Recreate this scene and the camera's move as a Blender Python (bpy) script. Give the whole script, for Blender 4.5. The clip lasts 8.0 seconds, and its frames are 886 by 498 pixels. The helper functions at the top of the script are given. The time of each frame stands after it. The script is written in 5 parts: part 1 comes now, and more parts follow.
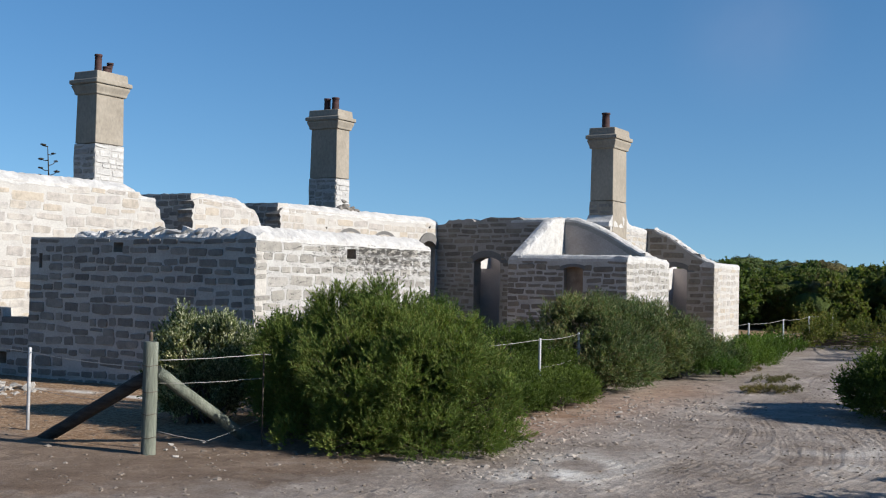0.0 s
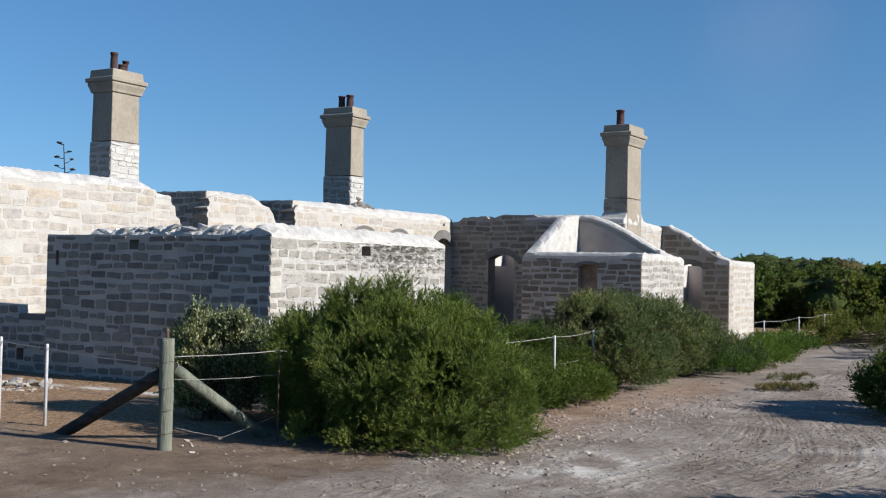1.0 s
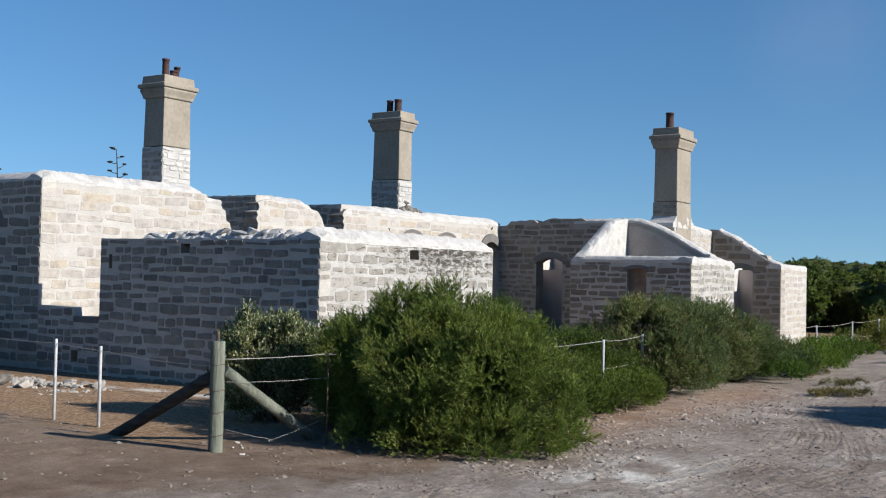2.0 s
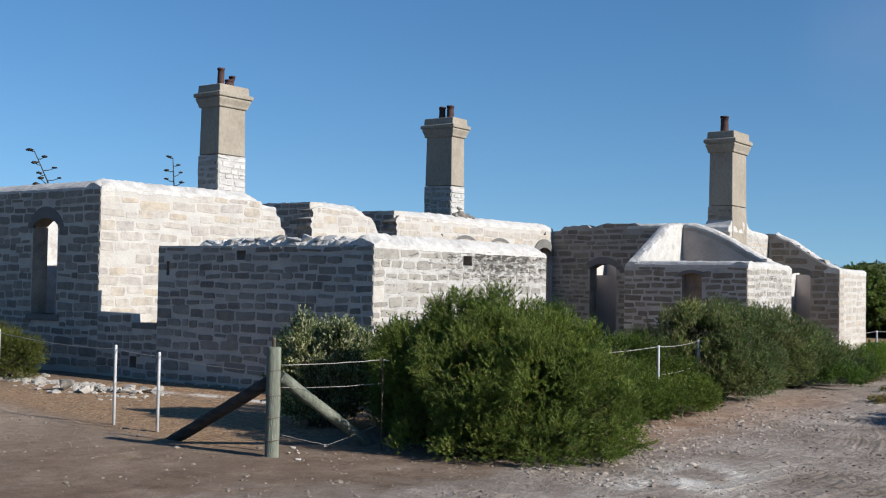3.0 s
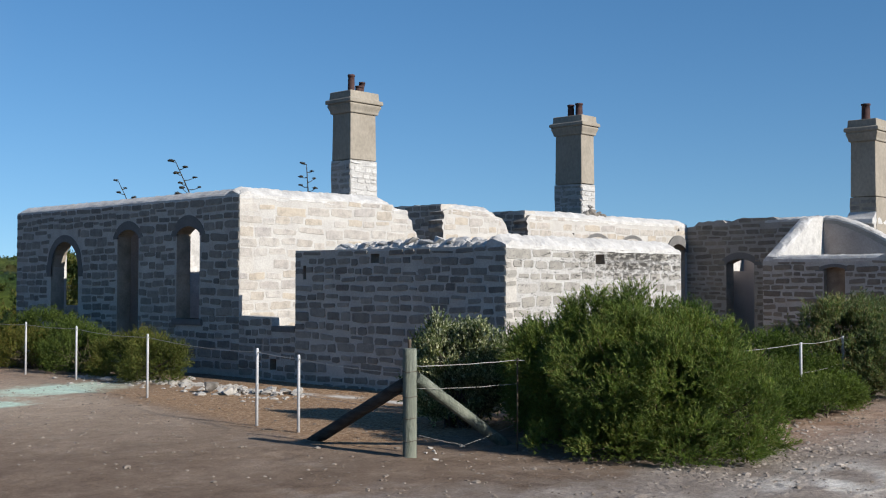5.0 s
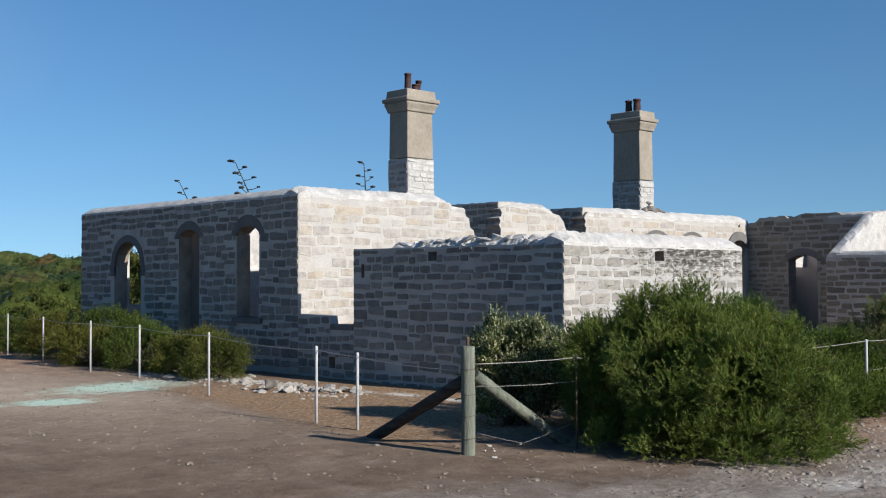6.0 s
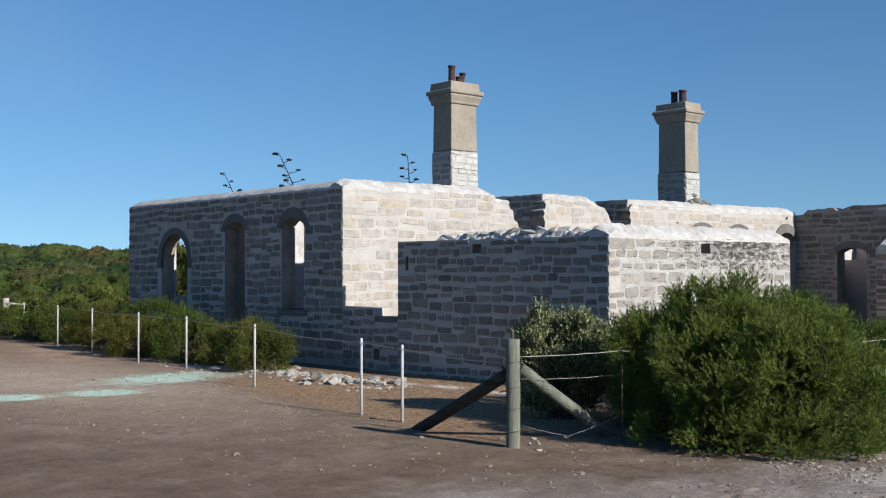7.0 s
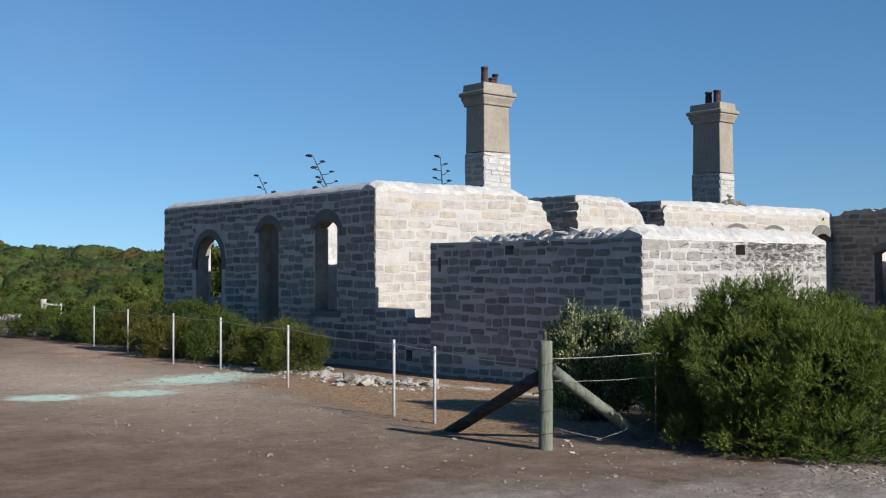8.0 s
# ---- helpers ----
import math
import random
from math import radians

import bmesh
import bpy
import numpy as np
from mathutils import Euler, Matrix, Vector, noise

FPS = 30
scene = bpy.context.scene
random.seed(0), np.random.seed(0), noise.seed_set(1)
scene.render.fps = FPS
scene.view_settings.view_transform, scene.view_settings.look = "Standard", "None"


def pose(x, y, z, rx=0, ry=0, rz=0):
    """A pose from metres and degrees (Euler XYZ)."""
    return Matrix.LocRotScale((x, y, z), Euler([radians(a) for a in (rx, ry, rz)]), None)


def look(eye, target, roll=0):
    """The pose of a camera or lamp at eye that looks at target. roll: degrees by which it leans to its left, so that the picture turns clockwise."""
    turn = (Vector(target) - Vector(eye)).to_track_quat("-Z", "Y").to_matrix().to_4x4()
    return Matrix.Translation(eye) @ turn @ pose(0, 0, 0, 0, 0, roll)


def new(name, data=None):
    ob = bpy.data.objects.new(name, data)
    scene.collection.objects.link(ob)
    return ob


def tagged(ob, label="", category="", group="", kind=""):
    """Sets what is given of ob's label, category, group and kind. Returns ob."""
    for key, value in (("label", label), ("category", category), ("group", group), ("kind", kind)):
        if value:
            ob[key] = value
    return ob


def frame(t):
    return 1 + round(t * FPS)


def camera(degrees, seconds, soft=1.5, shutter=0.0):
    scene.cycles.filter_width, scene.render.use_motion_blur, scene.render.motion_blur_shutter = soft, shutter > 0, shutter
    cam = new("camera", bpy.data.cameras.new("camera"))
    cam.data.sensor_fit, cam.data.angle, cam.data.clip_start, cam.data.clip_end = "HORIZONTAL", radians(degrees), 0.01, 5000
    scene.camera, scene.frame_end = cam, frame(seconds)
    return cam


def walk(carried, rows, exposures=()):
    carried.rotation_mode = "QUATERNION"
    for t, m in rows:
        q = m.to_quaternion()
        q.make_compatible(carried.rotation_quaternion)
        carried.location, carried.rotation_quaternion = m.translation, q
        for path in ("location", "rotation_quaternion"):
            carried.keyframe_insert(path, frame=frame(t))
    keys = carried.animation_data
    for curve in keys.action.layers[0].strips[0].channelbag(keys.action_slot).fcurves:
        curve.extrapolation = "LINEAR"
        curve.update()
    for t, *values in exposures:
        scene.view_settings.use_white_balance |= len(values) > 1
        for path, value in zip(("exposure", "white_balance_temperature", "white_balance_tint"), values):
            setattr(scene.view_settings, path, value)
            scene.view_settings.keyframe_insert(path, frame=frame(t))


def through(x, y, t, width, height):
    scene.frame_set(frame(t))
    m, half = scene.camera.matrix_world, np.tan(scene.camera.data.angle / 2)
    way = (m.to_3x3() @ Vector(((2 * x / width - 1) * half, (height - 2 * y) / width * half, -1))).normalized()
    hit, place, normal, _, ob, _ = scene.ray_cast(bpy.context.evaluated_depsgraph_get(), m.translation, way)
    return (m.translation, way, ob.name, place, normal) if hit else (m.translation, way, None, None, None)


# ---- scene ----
cam = camera(43.51, 8.0, 1.15)
PATH = [
    (0.0, 0.0006, -0.0002, 1.8002, -59.812, 1.539, 1.180),
    (0.5, -0.0139, -0.0092, 1.8013, -59.442, 1.496, 1.103),
    (1.0, -0.0165, -0.0007, 1.7925, -59.091, 1.401, 1.195),
    (1.5, -0.0183, -0.0005, 1.7909, -58.070, 1.413, 1.279),
    (3.0, -0.0504, -0.0031, 1.7928, -53.909, 1.788, 1.070),
    (3.5, -0.0523, 0.0116, 1.7917, -52.919, 1.779, 0.965),
    (4.0, -0.0581, 0.0083, 1.7911, -51.162, 1.817, 0.704),
    (4.5, -0.0782, -0.0046, 1.7994, -49.078, 1.761, 0.346),
    (6.0, -0.0688, 0.0063, 1.7946, -44.212, 1.622, -0.216),
    (6.5, -0.0763, 0.0132, 1.7978, -43.107, 1.450, -0.152),
    (7.0, -0.0779, 0.0218, 1.7968, -41.981, 1.233, -0.145),
    (7.5, -0.0825, 0.0217, 1.8030, -40.999, 1.237, -0.141),
    (8.0, -0.0713, 0.0171, 1.8015, -40.275, 1.299, -0.126),
]


def carried_pose(x, y, z, yaw, pitch, roll):
    """A hand-held pan: yaw to the left from +y, pitch up, roll clockwise."""
    return pose(x, y, z, 0, 0, yaw) @ pose(0, 0, 0, 90 + pitch, 0, 0) @ pose(0, 0, 0, 0, 0, roll)


EXPOSURE = 0.6
walk(cam, [(t, carried_pose(*row)) for t, *row in PATH], [(0.0, EXPOSURE + 0.05), (4.0, EXPOSURE + 0.02), (6.0, EXPOSURE - 0.08), (8.0, EXPOSURE - 0.08)])

# ---- light ----
SUN_TURN, SUN_UP = radians(6.5), radians(26.0)
TO_SUN = Vector((math.sin(SUN_TURN) * math.cos(SUN_UP), -math.cos(SUN_TURN) * math.cos(SUN_UP), math.sin(SUN_UP)))
sun = new("sun", bpy.data.lights.new("sun", "SUN"))
sun.data.energy, sun.data.angle, sun.data.color = 5.0, radians(0.55), (1.0, 0.945, 0.87)
sun.matrix_world = look(TO_SUN * 60, (0, 0, 0))
sky = bpy.data.worlds.new("sky")
scene.world = sky
sky.use_nodes = True
st = sky.node_tree.nodes.new("ShaderNodeTexSky")
st.sky_type, st.sun_disc = "NISHITA", False
st.sun_elevation, st.sun_rotation = SUN_UP, math.pi - SUN_TURN
st.altitude, st.air_density, st.dust_density, st.ozone_density = 0, 1.0, 0.0, 3.5
wn, wl = sky.node_tree.nodes, sky.node_tree.links
way_in = wn.new("ShaderNodeTexCoord")
lift = wn.new("ShaderNodeVectorMath")
lift.operation = "MULTIPLY_ADD"
lift.inputs[1].default_value, lift.inputs[2].default_value = (1, 1, 0.9), (0, 0, 0.10)
unit = wn.new("ShaderNodeVectorMath")
unit.operation = "NORMALIZE"
wl.new(way_in.outputs["Generated"], lift.inputs[0])
wl.new(lift.outputs[0], unit.inputs[0])
wl.new(unit.outputs[0], st.inputs[0])
vivid = wn.new("ShaderNodeHueSaturation")
vivid.inputs["Saturation"].default_value = 1.20
wl.new(st.outputs[0], vivid.inputs["Color"])
# two faint wisps of high cloud
haze = vivid.outputs[0]
for way, size in (((0.944, 0.249, 0.214), 0.085), ((0.351, 0.914, 0.202), 0.10)):
    far = wn.new("ShaderNodeVectorMath")
    far.operation = "DISTANCE"
    wl.new(way_in.outputs["Generated"], far.inputs[0])
    far.inputs[1].default_value = way
    near = wn.new("ShaderNodeMapRange")
    near.interpolation_type = "SMOOTHSTEP"
    near.inputs[1].default_value, near.inputs[2].default_value = size, 0.0
    near.inputs[3].default_value, near.inputs[4].default_value = 0.0, 0.13
    wl.new(far.outputs["Value"], near.inputs[0])
    puff = wn.new("ShaderNodeTexNoise")
    puff.inputs["Scale"].default_value, puff.inputs["Detail"].default_value = 14.0, 5.0
    wl.new(way_in.outputs["Generated"], puff.inputs["Vector"])
    both = wn.new("ShaderNodeMath")
    both.operation = "MULTIPLY"
    wl.new(near.outputs[0], both.inputs[0])
    wl.new(puff.outputs["Fac"], both.inputs[1])
    veil = wn.new("ShaderNodeMix")
    veil.data_type = "RGBA"
    wl.new(both.outputs[0], veil.inputs[0])
    wl.new(haze, veil.inputs[6])
    veil.inputs[7].default_value = (4.6, 4.6, 5.6, 1)
    haze = veil.outputs[2]
wl.new(haze, wn["Background"].inputs[0])
sky.node_tree.nodes["Background"].inputs[1].default_value = 0.0805


# ---- materials ----
def material(name, rough=0.9, spec=0.25):
    m = bpy.data.materials.new(name)
    m.use_nodes = True
    nt = m.node_tree
    b = nt.nodes["Principled BSDF"]
    b.inputs["Roughness"].default_value = rough
    b.inputs["Specular IOR Level"].default_value = spec
    return m, nt, b


def node(nt, kind, **values):
    n = nt.nodes.new(kind)
    for k, v in values.items():
        n.inputs[k.replace("_", " ")].default_value = v
    return n


def noise_of(nt, scale, detail=4.0, rough=0.6, stretch=None):
    g = nt.nodes.new("ShaderNodeNewGeometry")
    n = node(nt, "ShaderNodeTexNoise", Scale=scale, Detail=detail, Roughness=rough)
    src = g.outputs["Position"]
    if stretch:
        mp = node(nt, "ShaderNodeMapping", Scale=stretch)
        nt.links.new(src, mp.inputs["Vector"])
        src = mp.outputs[0]
    nt.links.new(src, n.inputs["Vector"])
    return n.outputs["Fac"]


def ramp(nt, src, *stops):
    r = nt.nodes.new("ShaderNodeValToRGB")
    e = r.color_ramp.elements
    while len(e) < len(stops):
        e.new(0.5)
    for el, (p, c) in zip(e, stops):
        el.position, el.color = p, (*c, 1) if len(c) == 3 else c
    nt.links.new(src, r.inputs[0])
    return r.outputs[0]


def mix(nt, fac, a, b, mode="MIX"):
    m = nt.nodes.new("ShaderNodeMix")
    m.data_type, m.blend_type = "RGBA", mode
    for sock, v in ((m.inputs[0], fac), (m.inputs[6], a), (m.inputs[7], b)):
        if isinstance(v, (int, float)):
            sock.default_value = v
        elif isinstance(v, tuple):
            sock.default_value = (*v, 1)
        else:
            nt.links.new(v, sock)
    return m.outputs[2]


def bump(nt, b, src, strength, distance):
    n = node(nt, "ShaderNodeBump", Strength=strength, Distance=distance)
    nt.links.new(src, n.inputs["Height"])
    nt.links.new(n.outputs[0], b.inputs["Normal"])


def paint(nt, b, colour):
    nt.links.new(colour, b.inputs["Base Color"])


def lichen(nt, b, col, amount):
    """Dark lichen in ragged streaks over the upper right of the outbuilding's sunny wall."""
    g = nt.nodes.new("ShaderNodeNewGeometry")
    spread = nt.nodes.new("ShaderNodeVectorMath")
    spread.operation = "DISTANCE"
    squeeze = node(nt, "ShaderNodeMapping", Scale=(0.36, 0.0, 1.5))
    nt.links.new(g.outputs["Position"], squeeze.inputs["Vector"])
    nt.links.new(squeeze.outputs[0], spread.inputs[0])
    spread.inputs[1].default_value = (16.7 * 0.36, 0, 2.24 * 1.5)
    near = ramp(nt, spread.outputs["Value"], (0.15, (0.13, 0.13, 0.13)), (1.2, (0, 0, 0)))
    both = nt.nodes.new("ShaderNodeMath")
    nt.links.new(noise_of(nt, 9.0, 8, 0.8, (0.6, 1, 2.0)), both.inputs[0])
    nt.links.new(near, both.inputs[1])
    return mix(nt, ramp(nt, both.outputs[0], (0.565, (0, 0, 0)), (0.615, (amount, amount, amount))), col, (0.035, 0.033, 0.031))


def two_scale(name, dark, light, scale, fine, rough=0.9, relief=0.006, strength=0.6, spec=0.2, stretch=None, stain=0.0):
    m, nt, b = material(name, rough, spec)
    a = ramp(nt, noise_of(nt, scale, 5, stretch=stretch), (0.3, dark), (0.7, light))
    f = ramp(nt, noise_of(nt, fine, 3, 0.7, stretch), (0.2, (0.72, 0.72, 0.72)), (0.75, (1.1, 1.1, 1.1)))
    col = mix(nt, 1.0, a, f, "MULTIPLY")
    paint(nt, b, lichen(nt, b, col, stain) if stain else col)
    bump(nt, b, noise_of(nt, fine, 4, 0.7, stretch), strength, relief)
    return m


def stone_material(name, tones, pointing, stain=0.0, smear=0.75):
    """A rough block: its own tone, blotches and grain, with mortar smeared raggedly over its edges."""
    m, nt, b = material(name, 0.92, 0.15)
    oi = nt.nodes.new("ShaderNodeObjectInfo")
    base = ramp(nt, oi.outputs["Random"], *[(i / (len(tones) - 1), c) for i, c in enumerate(tones)])
    blotch = ramp(nt, noise_of(nt, 5.0, 6, 0.7), (0.28, (0.66, 0.65, 0.65)), (0.5, (0.98, 0.97, 0.95)), (0.72, (1.2, 1.18, 1.14)))
    grain = ramp(nt, noise_of(nt, 60.0, 3, 0.7), (0.25, (0.75, 0.75, 0.75)), (0.7, (1.1, 1.1, 1.1)))
    col = mix(nt, 1.0, mix(nt, 1.0, base, blotch, "MULTIPLY"), grain, "MULTIPLY")

    def maths(kind, a, c):
        n = nt.nodes.new("ShaderNodeMath")
        n.operation = kind
        for sock, v in zip(n.inputs, (a, c)):
            if isinstance(v, (int, float)):
                sock.default_value = v
            else:
                nt.links.new(v, sock)
        return n.outputs[0]

    own = nt.nodes.new("ShaderNodeTexCoord")
    axes = nt.nodes.new("ShaderNodeSeparateXYZ")
    nt.links.new(own.outputs["Object"], axes.inputs[0])
    across = maths("MULTIPLY", maths("SUBTRACT", maths("ABSOLUTE", axes.outputs[0], 0), 0.5), 2.2)
    upward = maths("SUBTRACT", maths("ABSOLUTE", axes.outputs[2], 0), 0.5)
    rim = maths("ADD", maths("MAXIMUM", across, upward), maths("MULTIPLY", noise_of(nt, 9.0, 4, 0.6), 0.5))
    col = mix(nt, ramp(nt, rim, (0.15, (0, 0, 0)), (0.27, (smear, smear, smear))), col, pointing)
    if stain:
        col = lichen(nt, b, col, stain)
    paint(nt, b, col)
    bump(nt, b, noise_of(nt, 28.0, 5, 0.7), 0.7, 0.01)
    return m


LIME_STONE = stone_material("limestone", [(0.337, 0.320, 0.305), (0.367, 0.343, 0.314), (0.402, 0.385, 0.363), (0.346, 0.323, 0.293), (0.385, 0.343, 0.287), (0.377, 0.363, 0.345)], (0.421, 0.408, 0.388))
# The same limestone at about half brightness: shade put into its colour.
SHADE_STONE = stone_material("limestone toned for shade", [(0.15, 0.142, 0.132), (0.205, 0.193, 0.177), (0.27, 0.254, 0.228), (0.175, 0.164, 0.149), (0.235, 0.22, 0.198)], (0.37, 0.35, 0.32), smear=0.55)
# Brown of its own, but also darkened for walls out of the sun.
BROWN_SHADE_STONE = stone_material("brown limestone", [(0.15, 0.132, 0.113), (0.195, 0.172, 0.145), (0.24, 0.208, 0.172), (0.17, 0.151, 0.128)], (0.28, 0.26, 0.235), smear=0.55)
STAINED_STONE = stone_material("lichen stained limestone", [(0.236, 0.226, 0.209), (0.297, 0.284, 0.262), (0.266, 0.255, 0.233), (0.312, 0.300, 0.282)], (0.380, 0.371, 0.352), 0.92)
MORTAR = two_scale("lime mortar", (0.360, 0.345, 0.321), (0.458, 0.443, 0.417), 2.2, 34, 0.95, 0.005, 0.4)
STAINED_MORTAR = two_scale("weathered lime mortar", (0.327, 0.318, 0.302), (0.433, 0.424, 0.406), 2.6, 30, 0.95, 0.01, 0.7, stain=0.75)
# Brownish mortar, with the shade of the rear walls in its tone.
BROWN_SHADE_MORTAR = two_scale("brown lime mortar toned for shade", (0.25, 0.23, 0.205), (0.35, 0.32, 0.29), 2.2, 40, 0.95, 0.01, 0.7)
WHITEWASH = two_scale("white lime capping", (0.355, 0.347, 0.335), (0.558, 0.546, 0.525), 3.4, 22, 0.9, 0.02, 0.8)
# Shaded walls' copy of MORTAR, its tone fitted to how they look in shade.
SHADE_MORTAR = two_scale("lime mortar for shaded walls", (0.35, 0.33, 0.302), (0.475, 0.45, 0.412), 2.2, 30, 0.95, 0.012, 0.8)
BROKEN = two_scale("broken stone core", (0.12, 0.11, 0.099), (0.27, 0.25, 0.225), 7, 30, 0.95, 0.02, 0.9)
# Browner tone for the reveals of the openings.
REVEAL = two_scale("brown lime plaster", (0.20, 0.168, 0.138), (0.37, 0.318, 0.264), 2.6, 24, 0.95, 0.01, 0.7)
ROOM_PLASTER = two_scale("pale pinkish plaster", (0.46, 0.395, 0.365), (0.60, 0.525, 0.485), 1.4, 30, 0.9, 0.006, 0.5)
PLASTER = two_scale("grey plaster", (0.33, 0.285, 0.26), (0.46, 0.405, 0.37), 1.4, 30, 0.9, 0.006, 0.5)
HOOD = two_scale("grey render", (0.11, 0.108, 0.105), (0.165, 0.16, 0.155), 2.0, 30, 0.92, 0.006, 0.5)
CEMENT = two_scale("weathered cement render", (0.231, 0.204, 0.166), (0.302, 0.270, 0.223), 1.6, 14, 0.9, 0.004, 0.35, stretch=(1, 1, 0.6))
TERRACOTTA = two_scale("sooty terracotta", (0.03, 0.02, 0.02), (0.085, 0.045, 0.042), 6, 40, 0.8)
OLD_WOOD = two_scale("grey weathered log", (0.087, 0.103, 0.078), (0.261, 0.277, 0.227), 2.0, 16, 0.85, 0.02, 1.0, stretch=(9, 9, 0.45))
# Darker wood tone, used for one of the two braces.
DARK_WOOD = two_scale("dark log", (0.035, 0.03, 0.026), (0.10, 0.09, 0.078), 2.0, 16, 0.9, 0.02, 1.0, stretch=(9, 0.6, 9))
PANEL_BROWN = two_scale("dull brown panel", (0.17, 0.125, 0.092), (0.30, 0.235, 0.175), 3, 30, 0.8)
STEEL = two_scale("galvanised steel", (0.392, 0.400, 0.409), (0.539, 0.548, 0.557), 8, 60, 0.5, 0.002, 0.3, 0.5)
WIRE = two_scale("galvanised wire", (0.26, 0.25, 0.225), (0.44, 0.42, 0.385), 8, 60, 0.6, 0.001, 0.2, 0.4)
RUBBLE = two_scale("pale rubble", (0.261, 0.244, 0.217), (0.452, 0.426, 0.392), 4, 30, 0.95, 0.02, 0.9)
PEBBLE = two_scale("dusty pebble", (0.12, 0.096, 0.077), (0.27, 0.23, 0.192), 9, 50, 0.95)
STONY = two_scale("loose bank stone", (0.15, 0.12, 0.098), (0.44, 0.39, 0.34), 2.2, 50, 0.95)
BARK = two_scale("shrub bark", (0.06, 0.048, 0.035), (0.14, 0.11, 0.085), 8, 40, 0.95)
AGAVE = two_scale("dry flower stalk", (0.02, 0.018, 0.014), (0.05, 0.045, 0.032), 5, 40, 0.9)


def leaf_material(name, *tones, gloss=0.55, spec=0.14, through=0.3, rise=(6.0, 0.08), patch=1.7, deep=0.55):
    m, nt, b = material(name, gloss, spec)
    g = nt.nodes.new("ShaderNodeNewGeometry")
    one = ramp(nt, g.outputs["Random Per Island"], *[(i / max(1, len(tones) - 1), c) for i, c in enumerate(tones)])
    # Random patches darkened and brightened, standing in for shaded hollows and lit tips.
    big = ramp(nt, noise_of(nt, patch, 3), (0.3, (deep, deep * 1.05, deep * 0.95)), (0.7, (1.4, 1.3, 1.1)))
    wide = ramp(nt, noise_of(nt, 0.22, 3), (0.35, (0.75, 0.85, 0.8)), (0.65, (1.25, 1.12, 0.9)))
    col = mix(nt, 1.0, mix(nt, 1.0, one, big, "MULTIPLY"), wide, "MULTIPLY")
    paint(nt, b, col)
    bump(nt, b, noise_of(nt, rise[0], 6, 0.8), 0.9, rise[1])
    tr = nt.nodes.new("ShaderNodeBsdfTranslucent")
    nt.links.new(mix(nt, 1.0, col, (1.05, 1.2, 0.65), "MULTIPLY"), tr.inputs[0])
    sh = nt.nodes.new("ShaderNodeMixShader")
    sh.inputs[0].default_value = through
    out = nt.nodes["Material Output"]
    nt.links.new(b.outputs[0], sh.inputs[1])
    nt.links.new(tr.outputs[0], sh.inputs[2])
    nt.links.new(sh.outputs[0], out.inputs[0])
    return m


NEEDLE_LEAF = leaf_material("olive needle leaf", (0.064, 0.107, 0.035), (0.109, 0.165, 0.055), (0.158, 0.218, 0.079), (0.135, 0.130, 0.062), through=0.42, rise=(6.0, 0.04), patch=2.3, deep=0.62)
# Leaves are pale anyway; the brightest tones stand in for sun glints.
BROAD_LEAF = leaf_material("grey saltbush leaf", (0.07, 0.10, 0.045), (0.11, 0.145, 0.07), (0.18, 0.21, 0.115), (0.24, 0.27, 0.17), (0.45, 0.47, 0.38), (0.72, 0.72, 0.64), gloss=0.26, spec=0.6)
DARK_LEAF = leaf_material("dark green leaf", (0.055, 0.087, 0.027), (0.087, 0.131, 0.039), (0.118, 0.162, 0.052), through=0.42)
# The last, palest tone is a painted glint; the brown one is twig colour.
TWIG_LEAF = leaf_material("dusty grey-green leaf", (0.065, 0.103, 0.058), (0.105, 0.155, 0.083), (0.165, 0.215, 0.128), (0.15, 0.118, 0.075), (0.24, 0.285, 0.185), through=0.35)
HEATH_LEAF = leaf_material("heath leaf", (0.086, 0.105, 0.032), (0.122, 0.146, 0.045), (0.158, 0.170, 0.053), (0.162, 0.130, 0.053), through=0.4)
NEAR_HEATH = leaf_material("low heath leaf", (0.062, 0.097, 0.029), (0.097, 0.143, 0.043), (0.127, 0.168, 0.052), (0.119, 0.110, 0.049), through=0.2, rise=(2.6, 0.4), patch=2.0, deep=0.45)
DUNE_LEAF = leaf_material("dune scrub leaf", (0.042, 0.068, 0.026), (0.065, 0.109, 0.035), (0.096, 0.130, 0.047), (0.091, 0.081, 0.043), (0.073, 0.117, 0.040), through=0.12, rise=(2.6, 0.5), patch=2.4, deep=0.38)
DRY_LEAF = leaf_material("dry grass blade", (0.15, 0.12, 0.07), (0.11, 0.115, 0.05), (0.20, 0.165, 0.10), (0.09, 0.10, 0.045), through=0.3)
WEED_LEAF = leaf_material("fresh weed leaf", (0.063, 0.117, 0.023), (0.099, 0.162, 0.041), (0.081, 0.135, 0.027))
WOOD_LEAF = leaf_material("far scrub leaf", (0.062, 0.096, 0.036), (0.101, 0.146, 0.050), (0.135, 0.180, 0.062), (0.112, 0.107, 0.056), through=0.35, rise=(3.0, 0.25))


# ---- building blocks ----
def thing(name, place=(0, 0, 0), label="", category="", group="", kind=""):
    ob = new(name)
    ob.location = place
    ob.empty_display_size = 0.2
    return tagged(ob, label, category, group, kind)


def mesh_of(name, verts, faces, smooth=False):
    me = bpy.data.meshes.new(name)
    me.from_pydata([tuple(v) for v in verts], [], faces)
    me.validate()
    if smooth:
        me.polygons.foreach_set("use_smooth", [True] * len(me.polygons))
    return me


